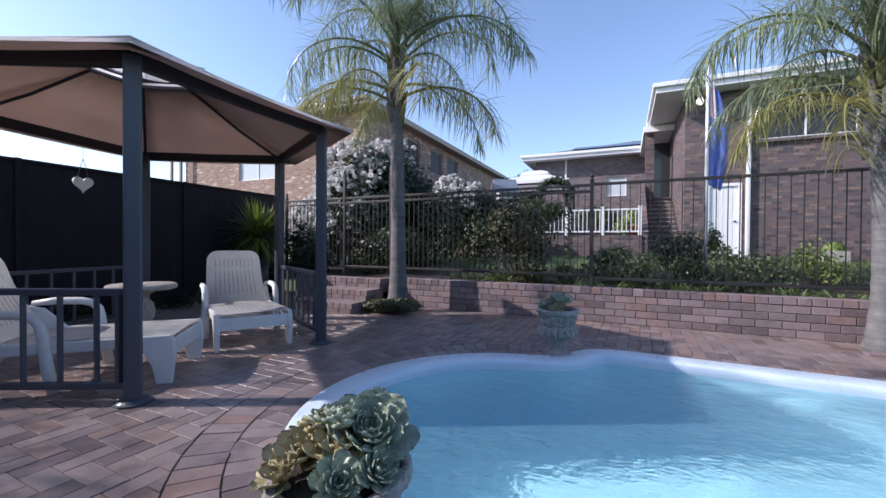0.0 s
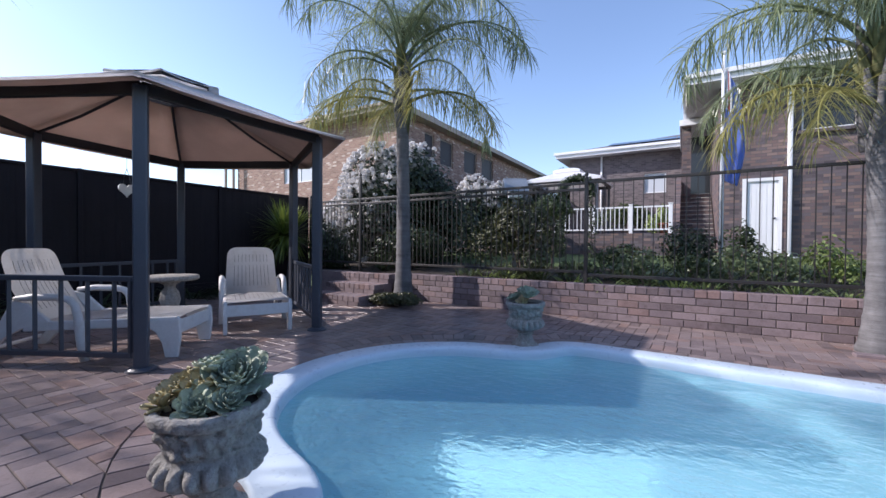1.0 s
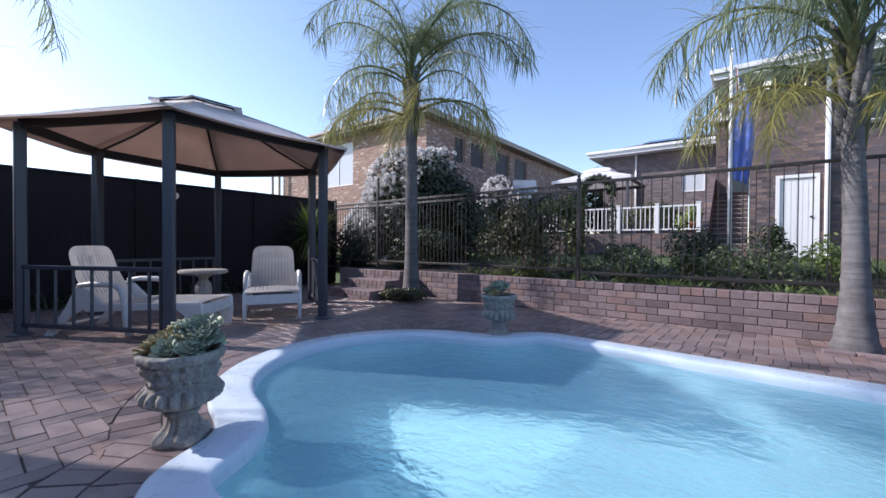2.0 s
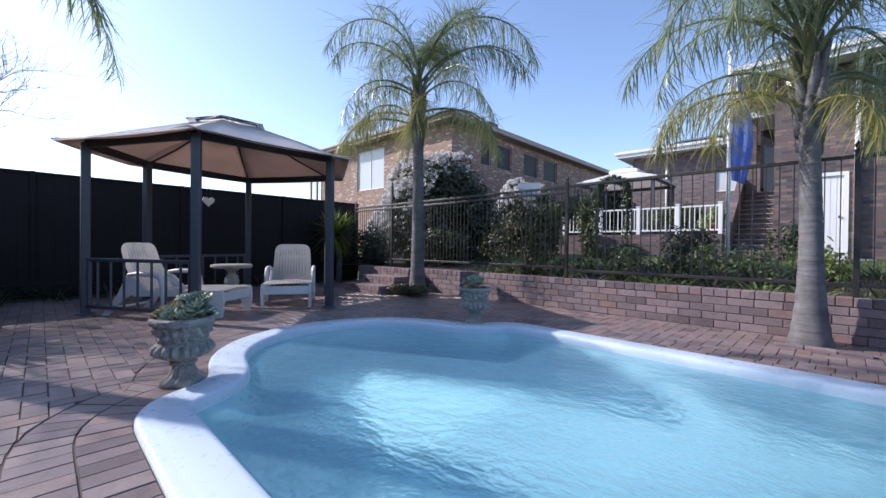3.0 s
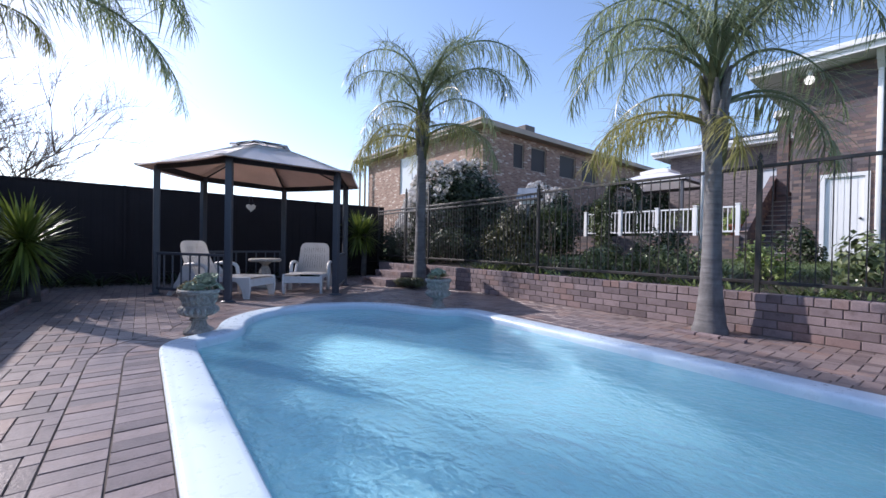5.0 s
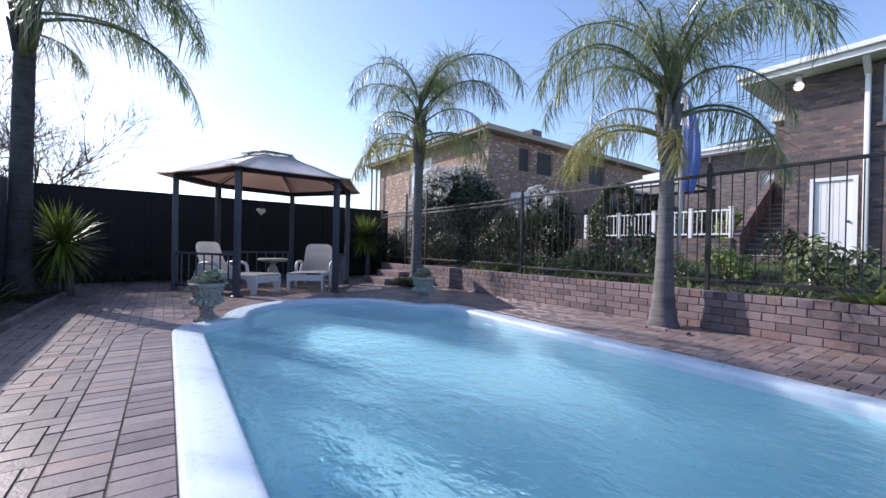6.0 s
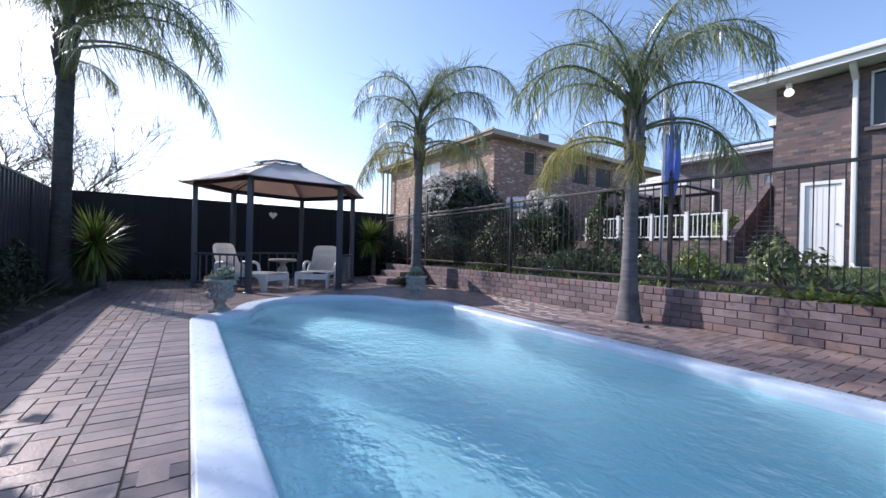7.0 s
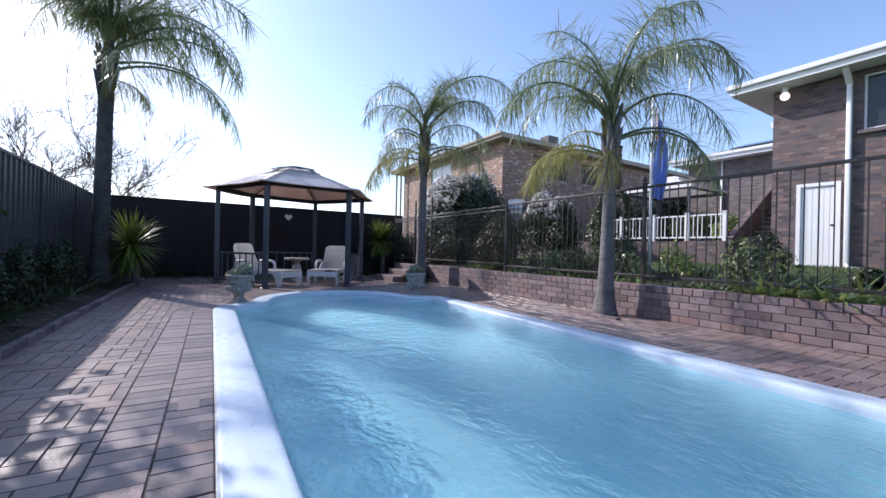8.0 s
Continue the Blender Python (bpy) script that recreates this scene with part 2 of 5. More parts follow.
CURTAIN_GLASS = make_glass("curtained_glass", (0.55, 0.58, 0.62))
GLOBE = make_glass("opal_globe", (0.85, 0.84, 0.78), 0.3)
lit = GLOBE.node_tree.nodes["Principled BSDF"]
lit.inputs["Emission Color"].default_value = (1.0, 0.98, 0.92, 1)
lit.inputs["Emission Strength"].default_value = 0.7
FLAG_BLUE = leafy("flag_blue", (0.24, 0.37, 0.84), (0.32, 0.46, 0.88), 0.7, 0.6, 4.0)
FLAG_RED = surface("flag_red", (0.4, 0.02, 0.03), 0.7, 90, 4.0, 0.1, 0.1)
FLAG_WHITE = surface("flag_white", (0.75, 0.75, 0.75), 0.7, 90, 4.0, 0.05, 0.1)


# ---- mesh helpers ----
def part(name, bm, material, parent=None, label="", smooth=False):
    me = bpy.data.meshes.new(name)
    bm.normal_update()
    bm.to_mesh(me)
    bm.free()
    me.materials.append(material)
    if smooth:
        me.polygons.foreach_set("use_smooth", [True] * len(me.polygons))
    ob = new(name, me)
    ob.parent = parent
    if label:
        tagged(ob, label)
    return ob


def thing(name, label, category, at=(0, 0, 0), turn=0.0, group="", kind=""):
    ob = new(name)
    ob.matrix_basis = pose(*at, 0, 0, turn)
    return tagged(ob, label, category, group, kind)


def box(bm, lo, hi, bevel=0.0):
    m = Matrix.Translation([(a + b) / 2 for a, b in zip(lo, hi)]) @ Matrix.Diagonal([b - a for a, b in zip(lo, hi)] + [1])
    made = bmesh.ops.create_cube(bm, size=1.0, matrix=m)["verts"]
    if bevel:
        edges = {e for v in made for e in v.link_edges}
        bmesh.ops.bevel(bm, geom=list(edges), offset=bevel, segments=2, affect="EDGES", profile=0.5)


def bar(bm, a, b, w, d=None, bevel=0.0, up=(0, 0, 1)):
    """A straight bar from a to b, w across and d deep."""
    a, b, d = Vector(a), Vector(b), d or w
    z = (b - a).normalized()
    u = Vector(up)
    if abs(z.dot(u)) > 0.98:
        u = Vector((1, 0, 0))
    x = u.cross(z).normalized()
    y = z.cross(x)
    m = Matrix((x, y, z)).transposed().to_4x4()
    m.translation = (a + b) / 2
    made = bmesh.ops.create_cube(bm, size=1.0, matrix=m @ Matrix.Diagonal((w, d, (b - a).length, 1)))["verts"]
    if bevel:
        edges = {e for v in made for e in v.link_edges}
        bmesh.ops.bevel(bm, geom=list(edges), offset=bevel, segments=2, affect="EDGES", profile=0.5)


def tube(bm, points, radii, seg=8, cap=True):
    """A tube through points, with a radius at each."""
    pts = [Vector(p) for p in points]
    rings = []
    side = Vector((0.31, 0.95, 0.05))
    for i, p in enumerate(pts):
        d = (pts[min(i + 1, len(pts) - 1)] - pts[max(i - 1, 0)]).normalized()
        x = (side - d * side.dot(d)).normalized()
        side = x
        y = d.cross(x)
        r = radii[i] if isinstance(radii, (list, tuple)) else radii
        rings.append([bm.verts.new(p + (x * math.cos(a) + y * math.sin(a)) * r) for a in (math.tau * k / seg for k in range(seg))])
    for p, q in zip(rings, rings[1:]):
        for k in range(seg):
            bm.faces.new((p[k], p[(k + 1) % seg], q[(k + 1) % seg], q[k]))
    if cap:
        bm.faces.new(rings[0][::-1])
        bm.faces.new(rings[-1])


def lathe(bm, profile, seg=48, shape=None):
    """Turn (radius, height) rows round z; shape(radius, height, angle) may push the surface."""
    rings = []
    for r, z in profile:
        ring = []
        for k in range(seg):
            a = math.tau * k / seg
            rr = shape(r, z, a) if shape else r
            ring.append(bm.verts.new((rr * math.cos(a), rr * math.sin(a), z)))
        rings.append(ring)
    for p, q in zip(rings, rings[1:]):
        for k in range(seg):
            bm.faces.new((p[k], p[(k + 1) % seg], q[(k + 1) % seg], q[k]))
    if profile[0][0] > 0.001:
        bm.faces.new(rings[0][::-1])
    if profile[-1][0] > 0.001:
        bm.faces.new(rings[-1])


def strap(bm, root, way, length, width, droop, steps=4, fold=0.25, side=None):
    """A leaf blade: a tapering strip that bends down along its length."""
    p, d = Vector(root), Vector(way).normalized()
    s = Vector(side) if side else d.cross(Vector((0, 0, 1)))
    s = s.normalized() if s.length > 1e-4 else Vector((1, 0, 0))
    prev = None
    for i in range(steps + 1):
        k = i / steps
        w = width * (0.55 + 0.9 * k if k < 0.5 else 2.0 * (1 - k)) * 0.5 + 0.0006
        l, r = bm.verts.new(p - s * w), bm.verts.new(p + s * w)
        if prev:
            bm.faces.new((prev[0], prev[1], r, l))
        prev = (l, r)
        d = (d + Vector((0, 0, -droop / steps))).normalized()
        p = p + d * (length / steps)


def leaf(bm, p, n, size, rng, long=1.6):
    """One small leaf or petal: a bent diamond."""
    u = n.cross(Vector((rng.uniform(-1, 1), rng.uniform(-1, 1), rng.uniform(-1, 1))))
    if u.length < 1e-3:
        u = Vector((1, 0, 0))
    u.normalize()
    v = n.cross(u).normalized()
    a, b = u * size * long * 0.5, v * size * 0.5
    q = [bm.verts.new(p - a), bm.verts.new(p + b + n * size * 0.12), bm.verts.new(p + a), bm.verts.new(p - b + n * size * 0.12)]
    bm.faces.new(q)


# ---- ground, pool and paving ----
def arc(cx, cy, r, a0, a1, n):
    return [(cx + r * math.cos(radians(a0 + (a1 - a0) * i / n)), cy + r * math.sin(radians(a0 + (a1 - a0) * i / n))) for i in range(n + 1)]


def pool_outline():
    """Outer edge of the coping: long sides along x, and a round bay at the gazebo's end."""
    far = 9.6
    pts = [(far - 0.1 * i, 0.43 - 0.031 * (far - 0.1 * i)) for i in range(98)]
    pts += arc(-0.12, 0.88, 0.45, -90, -180, 9)
    pts += arc(-0.62, 2.43, 1.43, -96, -264, 60)
    pts += arc(-0.10, 3.95, 0.45, 180, 90, 9)
    pts += [(0.1 * i, 4.40 - 0.005 * i) for i in range(1, 97)]
    pts += [(far, 3.92 - 0.1 * i) for i in range(1, 38)]
    q = np.array(pts)
    step = np.linalg.norm(np.roll(q, -1, 0) - q, axis=1)
    s = np.concatenate([[0], np.cumsum(step)])
    closed = np.vstack([q, q[:1]])
    n = int(s[-1] / 0.06)
    at = np.linspace(0, s[-1], n, endpoint=False)
    q = np.stack([np.interp(at, s, closed[:, 0]), np.interp(at, s, closed[:, 1])], 1)
    for _ in range(4):
        q = 0.5 * q + 0.25 * (np.roll(q, 1, 0) + np.roll(q, -1, 0))
    return q


OUT = pool_outline()
TAN = np.roll(OUT, -1, 0) - np.roll(OUT, 1, 0)
TAN /= np.linalg.norm(TAN, axis=1)[:, None]
NRM = np.stack([-TAN[:, 1], TAN[:, 0]], 1)      # points out of the pool
NRM *= np.sign((NRM[5] * np.array([0, -1])).sum())


def ring(offset):
    """The outline moved outwards by offset."""
    q = OUT + NRM * offset
    for _ in range(3):
        q = 0.5 * q + 0.25 * (np.roll(q, 1, 0) + np.roll(q, -1, 0))
    return q


def loop_of(bm, pts, z):
    vs = [bm.verts.new((float(x), float(y), z)) for x, y in pts]
    return vs, [bm.edges.new((vs[i], vs[(i + 1) % len(vs)])) for i in range(len(vs))]


def sheet_with_pool(name, rect, z, material, hole):
    bm = bmesh.new()
    x0, y0, x1, y1 = rect
    _, e1 = loop_of(bm, [(x0, y0), (x1, y0), (x1, y1), (x0, y1)], z)
    _, e2 = loop_of(bm, hole, z)
    bmesh.ops.triangle_fill(bm, edges=e1 + e2, use_beauty=True, use_dissolve=False)
    for f in bm.faces:
        if f.normal.z < 0:
            f.normal_flip()
    return tagged(part(name, bm, material), kind="structure")


ground = sheet_with_pool("ground", (-600, -600, 600, 600), -0.05, GRASS_BASE, ring(-0.12))
tagged(ground, "dry turf that runs out to the horizon", "ground")
pavement = sheet_with_pool("pavement", (-7.5, -1.5, 10.4, 6.3), -0.0075, BED, ring(-0.1))
tagged(pavement, "red-brown clay pavers round the pool, laid in herringbone", "paving")

pool = thing("pool", "white-rimmed blue fibreglass swimming pool with a rounded bay", "pool", kind="structure")


def deep(x):
    """The pool gets deeper from the bay to its far end."""
    return 0.56 + 1.1 * min(1.0, max(0.0, (float(x) - 0.6) / 6.0))


def swept(name, rows, material, parent, label=""):
    """Surface through copies of the outline: rows of (offset, height)."""
    bm = bmesh.new()
    loops = [[bm.verts.new((float(x), float(y), z * deep(x) if z < -0.5 else z)) for x, y in ring(o)] for o, z in rows]
    n = len(loops[0])
    for a, b in zip(loops, loops[1:]):
        for i in range(n):
            bm.faces.new((a[i], a[(i + 1) % n], b[(i + 1) % n], b[i]))
    bmesh.ops.recalc_face_normals(bm, faces=bm.faces)
    for f in bm.faces:
        f.smooth = True
    return part(name, bm, material, parent, label, True)


swept("coping", [(0.0, -0.04), (0.0, 0.012), (-0.008, 0.026), (-0.022, 0.033), (-0.05, 0.03), (-0.07, 0.036), (-0.24, 0.038), (-0.268, 0.032), (-0.28, 0.018), (-0.284, -0.02), (-0.286, -0.08)], GELCOAT, pool, "glossy white gelcoat rim")
swept("pool_shell", [(-0.286, -0.08), (-0.29, -0.3), (-0.32, -1.05), (-0.4, -1.18), (-0.55, -1.22)], POOL_BLUE, pool, "pale blue pool wall")
bm = bmesh.new()
_, e = loop_of(bm, ring(-0.54), -1.22)
bmesh.ops.triangle_fill(bm, edges=e, use_beauty=True)
for v in bm.verts:
    v.co.z = -1.22 * deep(v.co.x)
for f in bm.faces:
    if f.normal.z < 0:
        f.normal_flip()
part("pool_floor", bm, POOL_BLUE, pool, "pale blue pool floor")
bm = bmesh.new()
_, e = loop_of(bm, ring(-0.287), -0.045)
bmesh.ops.triangle_fill(bm, edges=e, use_beauty=True)
for f in bm.faces:
    if f.normal.z < 0:
        f.normal_flip()
water = tagged(part("water", bm, WATER), "clear rippling blue pool water", "water", kind="structure")
water.visible_shadow = False


def height(x, y):
    """Garden level behind the retaining wall."""
    return 0.43 + 0.2 * min(1.0, max(0.0, (y - 6.3) / 4.0)) + 0.1 * min(1.0, max(0.0, (y - 10.3) / 4.0)) + 0.03 * math.sin(x * 1.7) * math.sin(y * 1.3)


def sheet(name, x0, x1, y0, y1, step, fn, material, label, category):
    bm = bmesh.new()
    nx, ny = int((x1 - x0) / step), int((y1 - y0) / step)
    g = [[bm.verts.new((x0 + (x1 - x0) * i / nx, y0 + (y1 - y0) * j / ny, fn(x0 + (x1 - x0) * i / nx, y0 + (y1 - y0) * j / ny))) for i in range(nx + 1)] for j in range(ny + 1)]
    for j in range(ny):
        for i in range(nx):
            bm.faces.new((g[j][i], g[j][i + 1], g[j + 1][i + 1], g[j + 1][i]))
    return tagged(part(name, bm, material, None, label, True), label, category, kind="structure")


sheet("garden_bed", -7.4, 14.0, 6.26, 9.0, 0.3, height, SOIL, "dark garden soil behind the retaining wall", "garden bed")
sheet("lawn", -30.0, 30.0, 9.0, 60.0, 1.0, lambda x, y: height(x, y) + 0.005, GRASS_BASE, "short green lawn in front of the house", "lawn")
side_bed = sheet("side_bed", -7.4, 9.5, -2.05, -1.12, 0.2, lambda x, y: 0.05 + 0.03 * math.sin(x * 2.1), SOIL, "dark soil bed along the side fence", "garden bed")
for v in side_bed.data.vertices:     # its inner edge follows the edging
    v.co.y += (v.co.y + 2.05) / 0.93 * (0.04 - 0.027 * v.co.x)

# garden edging
edging = thing("edging", "dark brick edging along the side bed", "edging", (0, -1.05, 0), -1.55, kind="structure")
bm = bmesh.new()
box(bm, (-0.112, -0.035, -0.04), (0.112, 0.035, 0.075), 0.008)
first = part("edging_brick", bm, WALL_BRICK, edging)
first.location.x = -5.9
for i in range(1, 66):
    o = new("edging_brick", first.data)
    o.parent = edging
    o.matrix_basis = pose(-5.9 + 0.235 * i, random.uniform(-0.006, 0.006), random.uniform(-0.006, 0.004), 0, random.uniform(-1, 1), random.uniform(-1.5, 1.5))

# retaining wall: recessed core; its bricks follow at the end
wall_retaining = thing("wall_retaining", "low plum-brown brick retaining wall with a header course on top", "wall", (0, 6.075, 0), -1.1, kind="structure")
bm = bmesh.new()
box(bm, (-3.88, 0.006, -0.05), (9.7, 0.215, 0.482))
part("mortar_core", bm, MORTAR, wall_retaining)

# brick steps up to the gate
steps = thing("steps", "three wide brick steps up to the pool gate", "steps", (-4.5, 5.0, 0), kind="structure")
steps.scale = (1.0, 1.0, 1.13)
for i in range(3):
    bm = bmesh.new()
    box(bm, (-0.62, 0.02 + 0.4 * i, -0.04), (0.6, 1.3, 0.07 + 0.145 * i))
    part("step_core", bm, MORTAR, steps)
bm = bmesh.new()
box(bm, (-1.6, 1.06, -0.04), (-0.63, 1.28, 0.42), 0.006)
part("side_wall", bm, WALL_BRICK, steps)

# charcoal boundary fences
def sheet_fence(name, a, b, top, label, rib=0.022, coat=DARK_FENCE):
    """Ribbed sheet fence from a to b, with posts and a top rail."""
    a, b = Vector((*a, 0)), Vector((*b, 0))
    d = (b - a)
    n = d.length
    ob = thing(name, label, "fence", a, math.degrees(math.atan2(d.y, d.x)), kind="structure")
    bays = max(1, round(n / 2.35))
    w = n / bays
    for i in range(bays):
        bm = bmesh.new()
        x = 0.0
        prof = []
        while x < w:
            prof += [(x, 0.0), (min(w, x + 0.10), 0.0), (min(w, x + 0.125), rib), (min(w, x + 0.175), rib)]
            x += 0.2
        prof.append((w, 0.0))
        lo = [bm.verts.new((w * i + px, py, 0.0)) for px, py in prof]
        hi = [bm.verts.new((w * i + px, py, top - 0.03)) for px, py in prof]
        for j in range(len(prof) - 1):
            if prof[j + 1][0] > prof[j][0]:
                bm.faces.new((lo[j], lo[j + 1], hi[j + 1], hi[j]))
        part("panel", bm, coat, ob)
        bm = bmesh.new()
        bar(bm, (w * i, 0.01, top - 0.02), (w * (i + 1), 0.01, top - 0.02), 0.05, 0.045, 0.006)
        part("top_rail", bm, coat, ob)
    for i in range(bays + 1):
        bm = bmesh.new()
        bar(bm, (w * i, 0.01, 0), (w * i, 0.01, top + 0.01), 0.065, 0.06, 0.006)
        part("post", bm, coat, ob)
    bm = bmesh.new()
    box(bm, (0, -0.03, -0.04), (n, 0.06, 0.24))
    part("plinth", bm, coat, ob)
    return ob


sheet_fence("fence_back", (-7.55, 7.0), (-7.55, -2.05), 2.23, "tall charcoal sheet-metal boundary fence behind the gazebo", 0.004)
sheet_fence("fence_side", (-7.5, -2.05), (11.0, -2.05), 2.17, "tall charcoal sheet-metal boundary fence along the side bed", coat=SKYLIT_FENCE)
sheet_fence("fence_end", (11.0, -2.05), (11.0, 6.0), 2.0, "charcoal sheet-metal fence at the pool's far end")

# ---- gazebo ----
def gazebo(at, R, eave, ring_r, ring_z, apex, cap_r):
    g = thing("gazebo", "hexagonal steel gazebo with a two-tier beige cloth canopy, on the paving", "gazebo", at)
    ang = [radians(a) for a in (-90, -30, 30, 90, 150, 210)]
    V = [Vector((R * math.cos(a), R * math.sin(a), 0)) for a in ang]
    V[0], V[5] = Vector((-0.1, -1.8, 0)), Vector((-1.17, -0.91, 0))
    lip = [v * (1 + 0.35 / v.length) for v in V]
    for a, v in zip(ang, V):
        bm = bmesh.new()
        bar(bm, v, v + Vector((0, 0, eave)), 0.105, 0.105, 0.014, up=(math.cos(a), math.sin(a), 0))
        p = part("post", bm, STEEL_BLUE, g)
        bm = bmesh.new()
        lathe(bm, [(0.115, 0.0), (0.115, 0.012), (0.1, 0.016), (0.085, 0.03), (0.07, 0.034)], 20)
        f = part("base_plate", bm, STEEL_BLUE, p)
        f.location = v
    for i in range(6):
        a, b = V[i], V[(i + 1) % 6]
        up = Vector((0, 0, eave - 0.02))
        bm = bmesh.new()
        bar(bm, a + up, b + up, 0.05, 0.11, 0.006)
        part("beam", bm, STEEL_SHADED, g)
        bm = bmesh.new()
        c = Vector((ring_r * math.cos(ang[i]), ring_r * math.sin(ang[i]), ring_z - 0.035))
        mid = (a + up) * 0.5 + c * 0.5 - Vector((0, 0, 0.03))
        tube(bm, [a + up, mid, c], 0.017, 8)
        part("rib", bm, STEEL_SHADED, g)
        c2 = Vector((ring_r * math.cos(ang[(i + 1) % 6]), ring_r * math.sin(ang[(i + 1) % 6]), ring_z - 0.035))
        bm = bmesh.new()
        bar(bm, c, c2, 0.03, 0.03)
        part("vent_ring", bm, STEEL_BLUE, g)
        # dark strip added for the shade in the gap below the cap
        bm = bmesh.new()
        rise = Vector((0, 0, 0.05))
        bar(bm, c * 1.01 + rise, c2 * 1.01 + rise, 0.012, 0.05)
        part("vent_mesh", bm, STEEL_SHADED, g, "dark strip standing for the shaded gap under the cap")
    # cloth: sags a little between the ribs, and hangs over the beams
    for i in range(6):
        a0, a1 = ang[i], ang[i] + radians(60)
        e0, e1 = lip[i], lip[(i + 1) % 6]
        for name, prof, mat in (
            ("canopy_panel", [(1.0, eave - 0.02), (0.99, eave + 0.005), (0.83, eave + 0.055), (0.5, eave + 0.05 + (ring_z - eave - 0.05) * 0.42), (0.0, ring_z)], CANOPY),
            ("canopy_underside", [(0.985, eave - 0.035), (0.83, eave + 0.03), (0.5, eave + 0.02 + (ring_z - eave - 0.05) * 0.42), (0.0, ring_z - 0.03)], CLOTH_UNDERSIDE),
            ("cap_panel", [(cap_r, ring_z + 0.012), (cap_r * 0.99, ring_z + 0.04), (cap_r * 0.5, ring_z + 0.04 + (apex - ring_z - 0.04) * 0.5), (0.012, apex)], CANOPY),
        ):
            bm = bmesh.new()
            rows = []
            for k, (r, z) in enumerate(prof):
                row = []
                for j in range(9):
                    f = j / 8
                    if name != "cap_panel":
                        p0 = Vector((ring_r * math.cos(a0), ring_r * math.sin(a0), 0)).lerp(e0, r)
                        p1 = Vector((ring_r * math.cos(a1), ring_r * math.sin(a1), 0)).lerp(e1, r)
                        p = p0.lerp(p1, f) + Vector((0, 0, z))
                    else:
                        p = Vector((r * math.cos(a0), r * math.sin(a0), z)).lerp(Vector((r * math.cos(a1), r * math.sin(a1), z)), f)
                    sag = 0.035 * math.sin(math.pi * f) * (1.0 if 0 < k < len(prof) - 1 else 0.35)
                    row.append(bm.verts.new(p - Vector((0, 0, sag))))
                rows.append(row)
            for p, q in zip(rows, rows[1:]):
                for j in range(8):
                    bm.faces.new((p[j], p[j + 1], q[j + 1], q[j]))
            bmesh.ops.solidify(bm, geom=bm.faces[:], thickness=0.004)
            part(name, bm, mat, g, smooth=True)
    # side rails
    for i in (0, 2, 4):
        a, b = V[i], V[(i + 1) % 6]
        bm = bmesh.new()
        bar(bm, a + Vector((0, 0, 0.76)), b + Vector((0, 0, 0.76)), 0.05, 0.045, 0.006)
        top = part("rail", bm, STEEL_BLUE, g)
        bm = bmesh.new()
        bar(bm, a + Vector((0, 0, 0.12)), b + Vector((0, 0, 0.12)), 0.05, 0.045, 0.006)
        part("rail", bm, STEEL_BLUE, g)
        for k in range(1, 8):
            p = a.lerp(b, k / 8)
            bm = bmesh.new()
            bar(bm, p + Vector((0, 0, 0.12)), p + Vector((0, 0, 0.76)), 0.026, 0.026)
            part("baluster", bm, STEEL_BLUE, g)
        for p in (a.lerp(b, 0.045), a.lerp(b, 0.955)):
            bm = bmesh.new()
            bar(bm, p + Vector((0, 0, 0.1)), p + Vector((0, 0, 0.78)), 0.045, 0.045, 0.005)
            part("rail_post", bm, STEEL_BLUE, g)
    return g


gazebo((-4.69, 2.46, 0), 1.86, 2.36, 0.5, 2.93, 3.1, 0.64)

# hanging heart
heart = thing("hanging_heart", "small white heart ornament hung on a wire under the gazebo roof", "ornament", (-6.05, 2.55, 1.81))
bm = bmesh.new()
out = []
for k in range(28):
    a = math.tau * k / 28
    out.append((0.0065 * 16 * math.sin(a) ** 3, 0.0065 * (13 * math.cos(a) - 5 * math.cos(2 * a) - 2 * math.cos(3 * a) - math.cos(4 * a))))
fr = [bm.verts.new((0.012, x, z)) for x, z in out]
bk = [bm.verts.new((-0.012, x, z)) for x, z in out]
bm.faces.new(fr)
bm.faces.new(bk[::-1])
for k in range(28):
    bm.faces.new((fr[k], bk[k], bk[(k + 1) % 28], fr[(k + 1) % 28]))
part("heart", bm, WHITE_PAINT, heart)
bm = bmesh.new()
for s in (-0.05, 0.05):
    tube(bm, [(0, s, 0.07), (0, s * 0.6, 0.2), (0, 0, 0.3)], 0.004, 5)
tube(bm, [(0, 0, 0.3), (0, 0, 0.44)], 0.003, 5)
part("wire", bm, STEEL_BLUE, heart)


